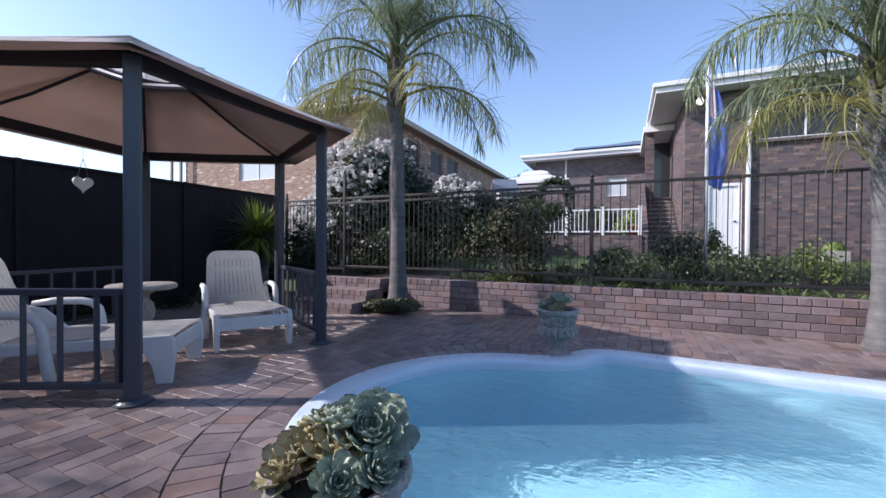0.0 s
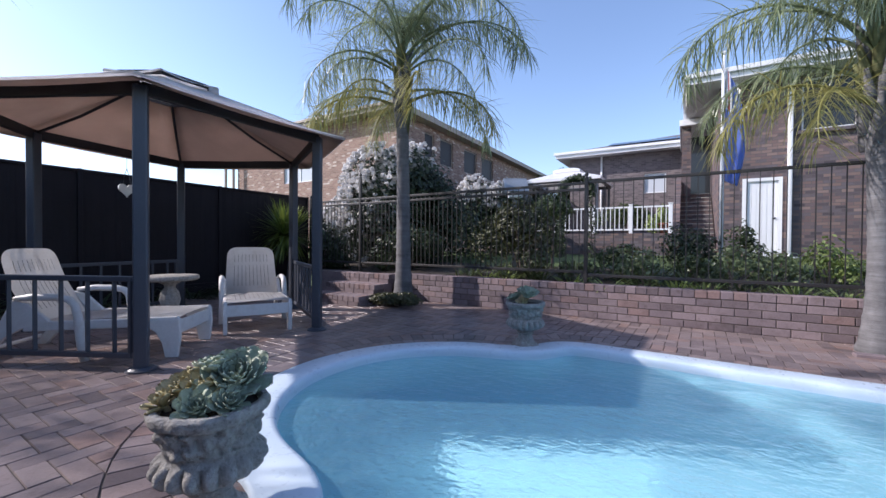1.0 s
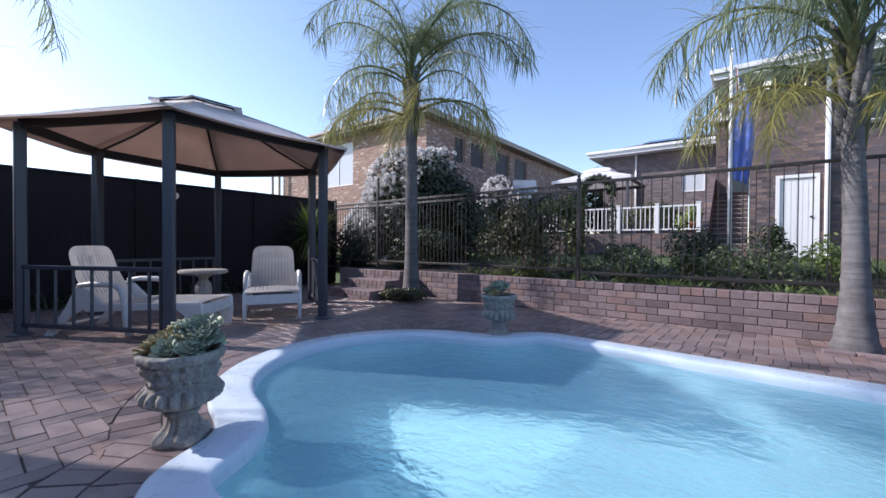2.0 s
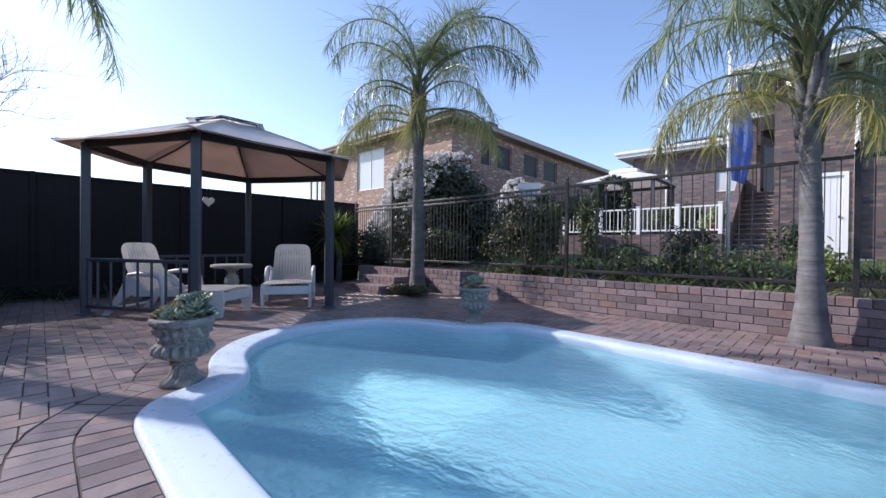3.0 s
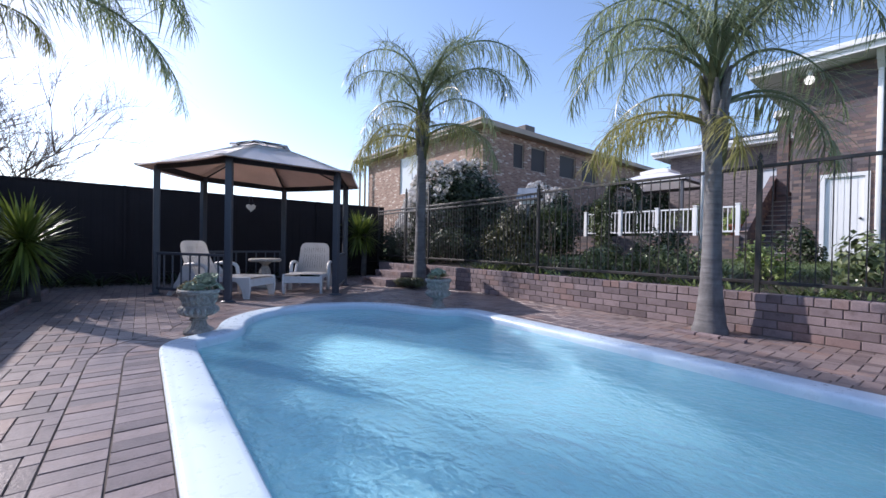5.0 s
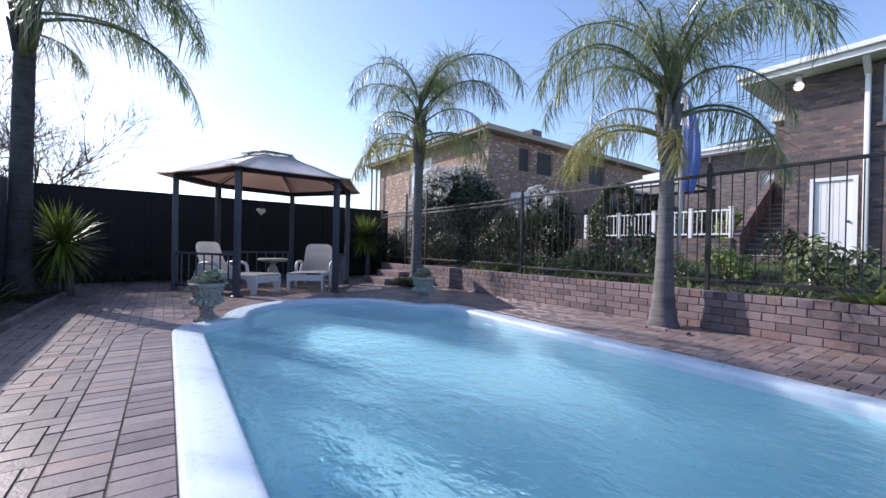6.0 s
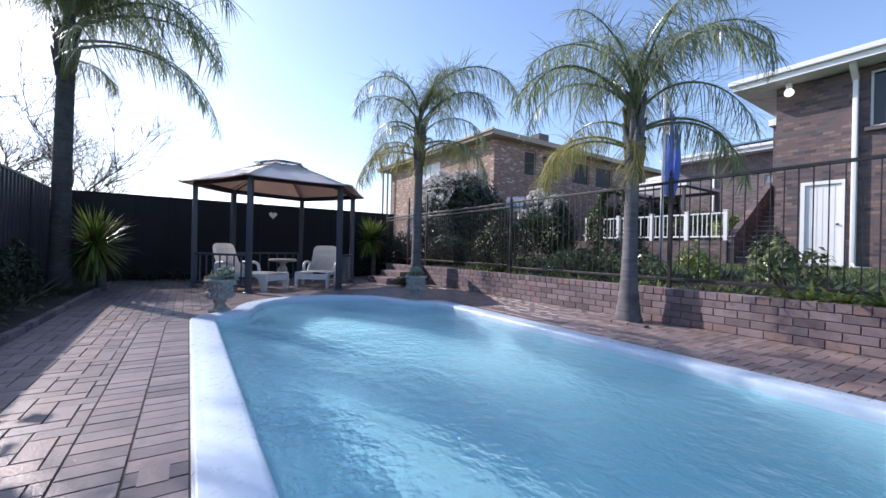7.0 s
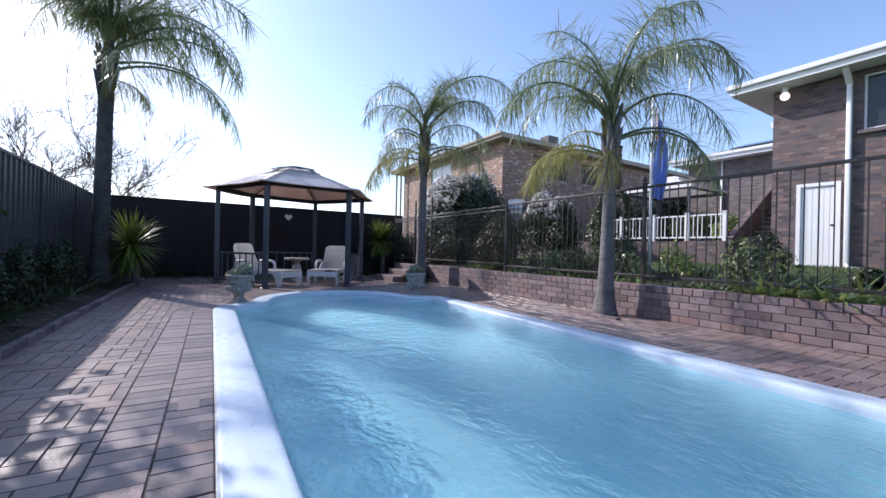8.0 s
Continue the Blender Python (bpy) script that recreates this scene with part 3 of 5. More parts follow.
# ---- sun loungers ----
def lounger(at, turn, label):
    g = thing("sun_lounger", label, "sun lounger", at, turn, "loungers under the gazebo")
    W = 0.345

    def slatted(name, a, b, slots, bend=0.0):
        """A moulded panel from a to b with long slots."""
        a, b = Vector(a), Vector(b)
        n = (b - a).cross(Vector((0, 1, 0))).normalized()
        bm = bmesh.new()
        cols = 2 * slots + 1
        w = 2 * (W - 0.06) / (slots * 1.09 + 1)
        rows = 10
        def at_(u, y):
            return a.lerp(b, u) + n * (bend * math.sin(math.pi * u)) + Vector((0, y, 0)) - n * 0.02 * math.cos(y / W * 1.4)
        grid = {}
        us = [0, 0.03, 0.1] + [0.1 + 0.75 * i / rows for i in range(1, rows + 1)] + [0.9, 0.94, 0.97, 0.99, 1.0]
        ys = [-W, -W + 0.02] + [-(W - 0.06) + w * ((i // 2) * 1.09 + (i % 2)) for i in range(cols + 1)] + [W - 0.02, W]
        for i, u in enumerate(us):
            for j, y in enumerate(ys):
                v = max(0.0, (u - 0.8) / 0.2) if name == "backrest" else 0.0
                grid[i, j] = bm.verts.new(at_(u, y * (0.62 + 0.38 * math.sqrt(max(0.0, 1 - v ** 2.6))) * (1.0 - 0.1 * u if name == "backrest" else 1.0)))
        for i in range(len(us) - 1):
            for j in range(len(ys) - 1):
                c = j - 2
                slot = 0 <= c < cols and c % 2 == 1 and 0.12 <= us[i] < 0.84 and i % 9 != 0
                if not slot:
                    bm.faces.new((grid[i, j], grid[i + 1, j], grid[i + 1, j + 1], grid[i, j + 1]))
        bmesh.ops.solidify(bm, geom=bm.faces[:], thickness=0.02)
        return part(name, bm, WHITE_PLASTIC, g, smooth=False)

    slatted("backrest", (-0.02, 0, 0.33), (-0.33, 0, 0.99), 10, 0.045)
    slatted("seat", (1.15, 0, 0.36), (-0.02, 0, 0.33), 10, -0.025)
    for s in (-1, 1):
        y = s * (W + 0.005)
        bm = bmesh.new()
        bar(bm, (-0.1, y, 0.31), (1.13, y, 0.335), 0.04, 0.085, 0.012)
        bar(bm, (1.1, y, 0.33), (1.16, y, 0.365), 0.035, 0.05, 0.01)
        part("side_rail", bm, WHITE_PLASTIC, g)
        bm = bmesh.new()
        tube(bm, [(0.4, y * 1.1, 0.0), (0.37, y * 1.1, 0.2), (0.345, y * 1.1, 0.4), (0.325, y * 1.1, 0.5), (0.28, y * 1.1, 0.55), (0.2, y * 1.1, 0.572), (0.0, y * 1.1, 0.578), (-0.15, y * 1.05, 0.56)], [0.04, 0.037, 0.034, 0.034, 0.034, 0.033, 0.032, 0.024], 10)
        part("arm", bm, WHITE_PLASTIC, g, smooth=True)
        # moulded leg panels with a curved inner edge
        for sec in ([(1.165, 0.355), (0.74, 0.345), (0.88, 0.3), (0.97, 0.23), (1.02, 0.13), (1.045, 0.0), (1.15, 0.0), (1.175, 0.2)],
                    [(-0.06, 0.52), (-0.18, 0.55), (-0.3, 0.3), (-0.53, 0.0), (-0.42, 0.0), (-0.24, 0.22), (-0.1, 0.3), (0.1, 0.31), (0.1, 0.36)]):
            bm = bmesh.new()
            f = bm.faces.new([bm.verts.new((x, y - 0.022, z)) for x, z in sec])
            made = bmesh.ops.extrude_face_region(bm, geom=[f])["geom"]
            bmesh.ops.translate(bm, verts=[v for v in made if isinstance(v, bmesh.types.BMVert)], vec=(0, 0.044, 0))
            bmesh.ops.recalc_face_normals(bm, faces=bm.faces)
            bmesh.ops.bevel(bm, geom=bm.edges[:], offset=0.007, segments=2, affect="EDGES", profile=0.5)
            part("leg", bm, WHITE_PLASTIC, g)
    bm = bmesh.new()
    bar(bm, (1.14, -W, 0.275), (1.14, W, 0.275), 0.02, 0.13, 0.006)
    part("front_apron", bm, WHITE_PLASTIC, g)
    bm = bmesh.new()
    bar(bm, (-0.47, -W, 0.09), (-0.47, W, 0.09), 0.04, 0.03, 0.008)
    part("brace", bm, WHITE_PLASTIC, g)
    return g


lounger((-4.35, 1.42, 0), 40, "white plastic sun lounger with raised slatted back, beside the gazebo rail")
lounger((-4.52, 3.48, 0), -30, "white plastic sun lounger with upright slatted back, facing the pool")

# ---- concrete side table ----
table = thing("side_table", "round old concrete table on a baluster foot between the loungers", "table", (-4.9, 2.58, 0))
bm = bmesh.new()
lathe(bm, [(0.0, 0.575), (0.30, 0.575), (0.325, 0.59), (0.33, 0.61), (0.325, 0.63), (0.31, 0.638), (0.0, 0.64)], 40)
part("tabletop", bm, CONCRETE, table, smooth=True)
bm = bmesh.new()
lathe(bm, [(0.15, 0.0), (0.15, 0.05), (0.12, 0.07), (0.075, 0.12), (0.065, 0.17), (0.1, 0.25), (0.12, 0.33), (0.1, 0.42), (0.06, 0.48), (0.07, 0.52), (0.12, 0.55), (0.13, 0.577)], 32, lambda r, z, a: r * (1 + 0.06 * math.cos(8 * a) * (0.1 < z < 0.5)))
part("pedestal", bm, CONCRETE, table, smooth=True)


# ---- urns with succulents ----
LEAF_MESH = {}


def rosette(parent, at, r, material, seed, tilt=(0, 0), leaves=34):
    """A rosette of spoon-shaped leaves, each its own object."""
    key = material.name
    if key not in LEAF_MESH:
        bm = bmesh.new()
        rows = []
        for k, w in ((0.0, 0.13), (0.2, 0.19), (0.42, 0.29), (0.62, 0.38), (0.77, 0.41), (0.88, 0.35), (0.95, 0.21), (1.0, 0.04)):
            row = [(s_, 0.0) for s_ in (-1, -0.5, 0, 0.5, 1)] + [(s_, -0.075 * (1 - 0.75 * k)) for s_ in (0.6, 0, -0.6)]
            rows.append([bm.verts.new((k, s_ * w, 0.16 * k * k + 0.09 * s_ * s_ * k + th)) for s_, th in row])
        for p, q in zip(rows, rows[1:]):
            for j in range(8):
                bm.faces.new((p[j], p[(j + 1) % 8], q[(j + 1) % 8], q[j]))
        bm.faces.new(rows[-1])
        bmesh.ops.recalc_face_normals(bm, faces=bm.faces)
        me = bpy.data.meshes.new("rosette_leaf")
        bm.to_mesh(me)
        bm.free()
        me.materials.append(material)
        me.polygons.foreach_set("use_smooth", [True] * len(me.polygons))
        LEAF_MESH[key] = me
    rng = random.Random(seed)
    bm = bmesh.new()
    lathe(bm, [(r * 0.1, -r * 0.55), (r * 0.14, 0.0), (r * 0.05, r * 0.22), (0.0, r * 0.25)], 8)
    head = part("rosette", bm, material, parent, smooth=True)
    head.matrix_basis = pose(*at, tilt[0], tilt[1], 0) @ pose(0, 0, 0, 0, 0, rng.uniform(0, 360))
    for i in range(leaves):
        k = 1 - i / leaves
        o = new("leaf", LEAF_MESH[key])
        o.parent = head
        size = r * (0.35 + 0.65 * k) * rng.uniform(0.93, 1.07)
        lift = 76 - 66 * k ** 0.85 + rng.uniform(-5, 5)
        o.matrix_basis = pose(0, 0, r * 0.2 * (1 - k)) @ pose(0, 0, 0, 0, 0, 137.5 * i) @ pose(r * 0.05, 0, 0, rng.uniform(-6, 6), -lift, 0) @ Matrix.Diagonal((size, size * 0.74, size, 1))


def urn(at, turn, label, plants):
    g = thing("urn", label, "urn", at, turn, "urns beside the pool")
    g.scale = (0.94, 0.94, 0.97)

    def flute(r, z, a):
        if 0.2 <= z <= 0.315:
            return r * (1 + 0.13 * (abs(math.sin(9 * a)) ** 0.6 - 0.6) * math.sin(math.pi * (z - 0.2) / 0.115) * 2)
        if 0.335 <= z <= 0.43:
            return r * (1 + 0.09 * math.sin(7 * a + 40 * z) * math.cos(11 * a - 25 * z) + 0.05 * math.sin(17 * a + 110 * z) * math.cos(9 * a))
        if z < 0.14:
            return r * (1 + 0.1 * math.cos(4 * a) * (z < 0.08) + 0.06 * math.cos(12 * a) * (z > 0.03))
        return r * (1 + 0.02 * math.sin(5 * a + 9 * z) + 0.012 * math.sin(13 * a + 3))
    bm = bmesh.new()
    prof = [(0.135, 0.0), (0.14, 0.02), (0.13, 0.045), (0.1, 0.07), (0.083, 0.1), (0.072, 0.135), (0.07, 0.15)]
    lathe(bm, prof, 72, flute)
    part("foot", bm, CONCRETE, g, smooth=True)
    bm = bmesh.new()
    rows = [(0.072, 0.148), (0.09, 0.152), (0.092, 0.17), (0.08, 0.18), (0.1, 0.195), (0.145, 0.205), (0.178, 0.225), (0.192, 0.25), (0.192, 0.275), (0.18, 0.3), (0.16, 0.318), (0.163, 0.33),
            (0.17, 0.345), (0.174, 0.365), (0.177, 0.385), (0.18, 0.405), (0.183, 0.425), (0.19, 0.435), (0.207, 0.445), (0.215, 0.46), (0.215, 0.48), (0.205, 0.492), (0.185, 0.492), (0.17, 0.46), (0.16, 0.44), (0.0, 0.44)]
    prof = [(a[0] + (b[0] - a[0]) * f / 3, a[1] + (b[1] - a[1]) * f / 3) for a, b in zip(rows, rows[1:]) for f in range(3)] + rows[-1:]
    lathe(bm, prof, 108, flute)
    part("bowl", bm, CONCRETE, g, "weathered concrete bowl with flutes and a carved band", smooth=True)
    bm = bmesh.new()
    lathe(bm, [(0.17, 0.445), (0.172, 0.465), (0.0, 0.478)], 24)
    part("potting_soil", bm, SOIL, g)
    for i, (x, y, z, r, warm, tx, ty) in enumerate(plants):
        rosette(g, (x * 0.92, y * 0.92, z - 0.004), r * (1.05 if warm else 0.9), SUCCULENT_WARM if warm else SUCCULENT, i + int(abs(at[0]) * 10) + int(at[1]) * 31, (tx, ty), (20 if warm else 46) if r > 0.1 else (16 if warm else 30))
    return g


urn((-0.745, 0.82, 0), 0, "weathered concrete urn planted with grey-green rosette succulents", [
    (0.05, 0.085, 0.545, 0.175, 0, 22, 26), (0.075, -0.1, 0.5, 0.1, 0, 30, 38), (-0.1, -0.14, 0.49, 0.09, 1, 26, -12), (-0.105, -0.05, 0.515, 0.11, 1, 20, 2),
    (-0.11, 0.06, 0.53, 0.125, 1, -8, -18), (0.005, -0.01, 0.53, 0.11, 1, 16, 8), (-0.02, 0.17, 0.5, 0.11, 0, -35, 0), (-0.03, 0.05, 0.575, 0.13, 0, -6, -10), (0.14, -0.01, 0.5, 0.1, 0, 8, 40)])
urn((-0.62, 3.98, 0), 0, "mossy concrete urn with one large rosette succulent, at the pool rim", [
    (0.04, -0.05, 0.56, 0.15, 0, 12, 14), (-0.03, 0.1, 0.52, 0.11, 1, -18, -5), (-0.11, -0.05, 0.52, 0.11, 0, 10, -20), (0.02, -0.15, 0.5, 0.08, 1, 30, 0), (0.0, 0.03, 0.57, 0.12, 0, -5, 5)])


# ---- palms ----
def frond_mesh(seed, up, length, end, old=False, leaflet=0.66, n=84):
    """One feather frond that leaves at up degrees, bends over to end degrees, and lets its leaflets hang."""
    rng = random.Random(seed)
    bm = bmesh.new()
    p = Vector((0, 0, 0))
    pts, ways = [], []
    N = 24
    sway = rng.uniform(-0.3, 0.3)
    for i in range(N + 1):
        k = i / N
        e = radians(up + (end - up) * k ** 1.3)
        d = Vector((math.cos(e), sway * k, math.sin(e))).normalized()
        pts.append(p.copy())
        ways.append(d)
        p = p + d * (length / N)
    tube(bm, pts, [0.026 * (1 - 0.92 * i / N) + 0.002 for i in range(N + 1)], 5)
    for i in range(n):
        k = 0.2 + 0.8 * i / (n - 1)
        f = k * N
        j = min(N - 1, int(f))
        q, w = pts[j].lerp(pts[j + 1], f - j), ways[j].lerp(ways[j + 1], f - j).normalized()
        across = w.cross(Vector((0, 0, 1)))
        across = across.normalized() if across.length > 0.05 else Vector((0, 1, 0))
        over = across.cross(w)
        size = leaflet * (0.42 + 0.58 * math.sin(math.pi * min(1.0, 0.12 + 0.8 * k))) * rng.uniform(0.65, 1.2)
        for s in (-1, 1):
            if rng.random() < 0.05:
                continue
            way = (w * rng.uniform(0.1, 0.75) + across * s * rng.uniform(0.45, 1.0) + over * rng.uniform(-0.75, 0.8)).normalized()
            strap(bm, q, way, size, 0.0125, rng.uniform(0.3, 2.6), 5)
    me = bpy.data.meshes.new("frond")
    bm.to_mesh(me)
    bm.free()
    me.materials.append(FROND_OLD if old else FROND)
    return me


# young upright fronds first, then arching, hanging and old ones
FRONDS = [frond_mesh(10 + i, *row) for i, row in enumerate([
    (82, 2.1, -35, 0), (76, 2.6, -74, 0), (66, 2.5, -78, 0), (56, 2.5, -82, 0), (47, 2.4, -84, 0), (38, 2.25, -86, 0), (28, 2.1, -86, 0),
    (24, 1.9, -88, 1), (36, 2.0, -90, 1), (30, 3.5, -75, 0), (8, 1.4, -86, 1), (56, 2.9, -82, 0)])]


def palm(at, trunk_h, r0, r1, lean, fronds, scale, seed, label, flare=1.45, taper=13.0, bark=BARK, shaft=0.7):
    g = thing("palm_tree", label, "palm tree", at, 0, "palms round the pool")
    rng = random.Random(seed)
    bm = bmesh.new()
    pts, rad = [], []
    n = 64
    for i in range(n + 1):
        k = i / n
        z = trunk_h * k
        r = r0 + (r1 - r0) * k ** 0.8 + r0 * (flare - 1) * math.exp(-k * taper)
        r *= 1 + 0.022 * math.sin(z * 38 + 0.8 * math.sin(z * 5)) + rng.uniform(-0.012, 0.012)
        pts.append((lean[0] * k * k, lean[1] * k * k, z - 0.05 * (i == 0)))
        rad.append(r)
    tube(bm, pts, rad, 28)
    part("trunk", bm, bark, g, "grey ringed trunk, thick at its base", True)
    top = Vector((lean[0], lean[1], trunk_h))
    # crownshaft of old leaf bases; the oldest fronds leave it lowest
    for i in range(18):
        a = 2.4 * i + rng.uniform(-0.3, 0.3)
        d = Vector((math.cos(a), math.sin(a), 0))
        z0 = -0.4 + (shaft + 0.2) * i / 18
        bm = bmesh.new()
        tube(bm, [top + d * r1 * 0.7 + Vector((0, 0, z0)), top + d * (r1 * 1.05) + Vector((0, 0, z0 + 0.25)), top + d * (r1 * 1.25 + 0.05) + Vector((0, 0, z0 + 0.5))], [0.06, 0.05, 0.018], 7)
        part("leaf_base", bm, bark if i % 3 else STALK, g, smooth=True)
    bm = bmesh.new()
    tube(bm, [top + Vector((0, 0, -0.15)), top + Vector((0, 0, 0.2)), top + Vector((0, 0, shaft + 0.15)), top + Vector((0, 0, shaft + 0.5))], [r1 * 0.98, r1 * 0.9, r1 * 0.55, 0.02], 14)
    part("crown_shaft", bm, STALK, g, smooth=True)
    for az, kind, s in fronds:
        age = (0.0, 0.05, 0.15, 0.3, 0.45, 0.6, 0.75, 0.95, 0.9, 0.6, 1.0, 0.3)[kind] + rng.uniform(-0.12, 0.08)
        o = new("frond", FRONDS[kind])
        o.parent = g
        o.matrix_basis = pose(*(top + Vector((0, 0, 0.05 + shaft * (1 - age))))) @ pose(0, 0, 0, 0, 0, az) @ pose(0, 0, 0, rng.uniform(-16, 16), rng.uniform(-9, 9), 0) @ Matrix.Diagonal((s * scale,) * 3 + (1,))
    return g


def fan(seed, count, last):
    """Fronds all round the crown, young ones upright, old ones hanging."""
    rng = random.Random(seed)
    return [(137.5 * i + rng.uniform(-14, 14), min(last, int((i / count) ** 1.3 * (last + 1))), rng.uniform(0.9, 1.1)) for i in range(count)]


palm((-3.42, 5.62, 0), 3.38, 0.132, 0.104, (-0.12, 0.1), fan(3, 15, 5) + [(58, 1, 1.42), (215, 1, 1.15), (120, 0, 1.3), (30, 11, 1.0), (205, 4, 1.05), (215, 6, 1.05), (235, 7, 1.1), (-40, 8, 1.05), (60, 6, 1.1), (20, 8, 1.1), (150, 7, 1.0), (265, 8, 0.85)], 1.0, 5, "tall queen palm with a ringed grey trunk beside the brick steps", 1.65, 11.0, BARK, 1.0)
palm((2.5, 5.7, 0), 2.42, 0.1, 0.088, (-0.04, 0.12), fan(8, 18, 5) + [(205, 8, 1.0), (235, 7, 0.95), (-60, 10, 0.9), (58, 6, 1.1), (45, 2, 1.1), (240, 3, 1.0)], 0.92, 6, "queen palm with drooping feathery fronds in front of the retaining wall", 1.95, 6.0, BARK, 0.75)
palm((-4.4, -1.48, 0), 4.3, 0.16, 0.13, (0.1, 0.05), [(a, k if (a + 10) % 360 < 190 else min(k, 1), s * 1.05) for a, k, s in fan(12, 27, 4)] + [(123, 9, 1.0), (95, 6, 1.1), (20, 6, 1.0), (75, 10, 0.6), (160, 10, 0.6)] + [(70, 1, 1.3), (110, 1, 1.25)], 1.15, 7, "queen palm in the side bed by the fence, its trunk toned dark as backlit", 1.45, 13.0, BARK_BACKLIT, 0.6)

# brick kerb round the palm by the wall
kerb = thing("palm_kerb", "small brick kerb round the palm's foot", "kerb", (2.46, 5.7, 0), kind="structure")
for x, y, a in ((-0.12, -0.29, 0), (0.12, -0.29, 0), (0.36, -0.29, 0)):
    bm = bmesh.new()
    box(bm, (-0.113, -0.055, -0.02), (0.113, 0.055, 0.03), 0.006)
    o = part("kerb_brick", bm, WALL_BRICK, kerb)
    o.matrix_basis = pose(x, y, 0, 0, 0, a)


# ---- pool fence on the wall ----
def pool_fence():
    y = 6.19
    posts = [-5.05, -3.97, -0.47, 2.85, 6.2, 9.5]
    fence = thing("pool_fence", "bronze steel pool fence with finial posts above the retaining wall", "fence", (0, y, 0), -1.1)
    for x in [-6.6] + posts:
        tall = 2.5 if x in (-5.05, -3.97) else 2.12
        bm = bmesh.new()
        box(bm, (x - 0.026, -0.026, 0.34), (x + 0.026, 0.026, tall - 0.06), 0.004)
        p = part("post", bm, FENCE_BRONZE, fence)
        bm = bmesh.new()
        lathe(bm, [(0.034, 0.0), (0.034, 0.012), (0.014, 0.02), (0.026, 0.045), (0.03, 0.06), (0.022, 0.08), (0.008, 0.1), (0.0, 0.135)], 10)
        f = part("finial", bm, FENCE_BRONZE, p, smooth=True)
        f.location = (x, 0, tall - 0.06)
    ends = [-6.6] + posts
    for a, b in zip(ends, ends[1:]):
        dense = b < 0
        gate = a == -5.05
        rails = (1.99, 1.9, 0.66) if dense else (2.0, 0.62)
        for z in rails:
            bm = bmesh.new()
            box(bm, (a + 0.03, -0.019, z - 0.02), (b - 0.03, 0.019, z + 0.02), 0.004)
            part("rail", bm, FENCE_BRONZE, fence)
        n = round((b - a) / (0.098 if dense else 0.128))
        bm = bmesh.new()
        box(bm, (-0.0055, -0.0055, rails[-1]), (0.0055, 0.0055, rails[0]))
        bar0 = part("picket", bm, FENCE_BRONZE, fence)
        for k in range(1, n):
            o = bar0 if k == 1 else new("picket", bar0.data)
            o.parent = fence
            o.location.x = a + (b - a) * k / n
pool_fence()

# ---- plants ----
def shrub(name, at, size, label, leaves, leaf_size, mat, seed, bloom=0, bloom_size=0.05, long=1.6, category="shrub", stems=7, lumps=9, low=0.05):
    """A bush: stems, and leaves set on many uneven lumps; blossom heads on its outside."""
    rng = random.Random(seed)
    g = thing(name, label, category, at)
    rx, ry, rz = size
    cl = []
    for i in range(lumps):
        a, u = rng.uniform(0, math.tau), rng.uniform(0.05, 1.0)
        q = math.sqrt(max(0.0, 1 - u * u)) * rng.uniform(0.5, 0.75)
        cl.append((Vector((rx * q * math.cos(a), ry * q * math.sin(a), rz * (0.2 + 0.55 * u))), rng.uniform(0.34, 0.52)))
    bm = bmesh.new()
    for c, r in cl[:stems]:
        tube(bm, [(c.x * 0.12, c.y * 0.12, -0.05), (c.x * 0.5, c.y * 0.5, c.z * 0.5), tuple(c)], [0.02, 0.014, 0.005], 5)
    part("stem_frame", bm, TWIG, g)
    bm = bmesh.new()
    bb = bmesh.new()
    for i in range(leaves):
        c, r = cl[i % lumps]
        n = Vector((rng.gauss(0, 1), rng.gauss(0, 1), rng.gauss(0, 1) + 0.25)).normalized()
        k = r * rng.uniform(0.55, 1.06)
        p = c + Vector((n.x * rx * k, n.y * ry * k, n.z * rz * k * 0.8))
        if p.z < 0.02:
            continue
        leaf(bm, p, (n + Vector((rng.uniform(-0.7, 0.7), rng.uniform(-0.7, 0.7), rng.uniform(-0.3, 0.8)))).normalized(), leaf_size * rng.uniform(0.6, 1.2), rng, long)
    for i in range(bloom):
        c, r = cl[rng.randrange(lumps)]
        n = Vector((rng.gauss(-0.85, 0.8), rng.gauss(-0.35, 0.8), rng.gauss(0, 0.9) + 0.45)).normalized()
        p = c + Vector((n.x * rx, n.y * ry, n.z * rz * 0.8)) * (r * rng.uniform(0.98, 1.12))
        if p.z < rz * low or p.x > rx * 0.45:
            continue
        b = bloom_size * rng.uniform(0.6, 1.3)
        for _ in range(9):
            d = Vector((rng.gauss(0, 1), rng.gauss(0, 1), rng.gauss(0, 1))).normalized()
            leaf(bb, p + d * b * 0.55, d, b * 0.95, rng, 1.2)
    part("foliage", bm, mat, g)
    if bloom:
        part("blossom", bb, PETAL, g, "white blossom heads")
    else:
        bb.free()
    return g


def clump(name, at, radius, blades, length, width, droop, mat, seed, label, category="plant", up=0.9):
    """A tuft of strap leaves."""
    rng = random.Random(seed)
    g = thing(name, label, category, at)
    bm = bmesh.new()
    for i in range(blades):
        a = rng.uniform(0, math.tau)
        q = radius * math.sqrt(rng.random()) * 0.5
        d = Vector((math.cos(a), math.sin(a), rng.uniform(0.35, 1.0) * up * 2))
        strap(bm, (q * math.cos(a), q * math.sin(a), 0.0), d, length * rng.uniform(0.6, 1.1), width, rng.uniform(0.5, 1.3) * droop, 4)
    part("foliage", bm, mat, g)
    return g


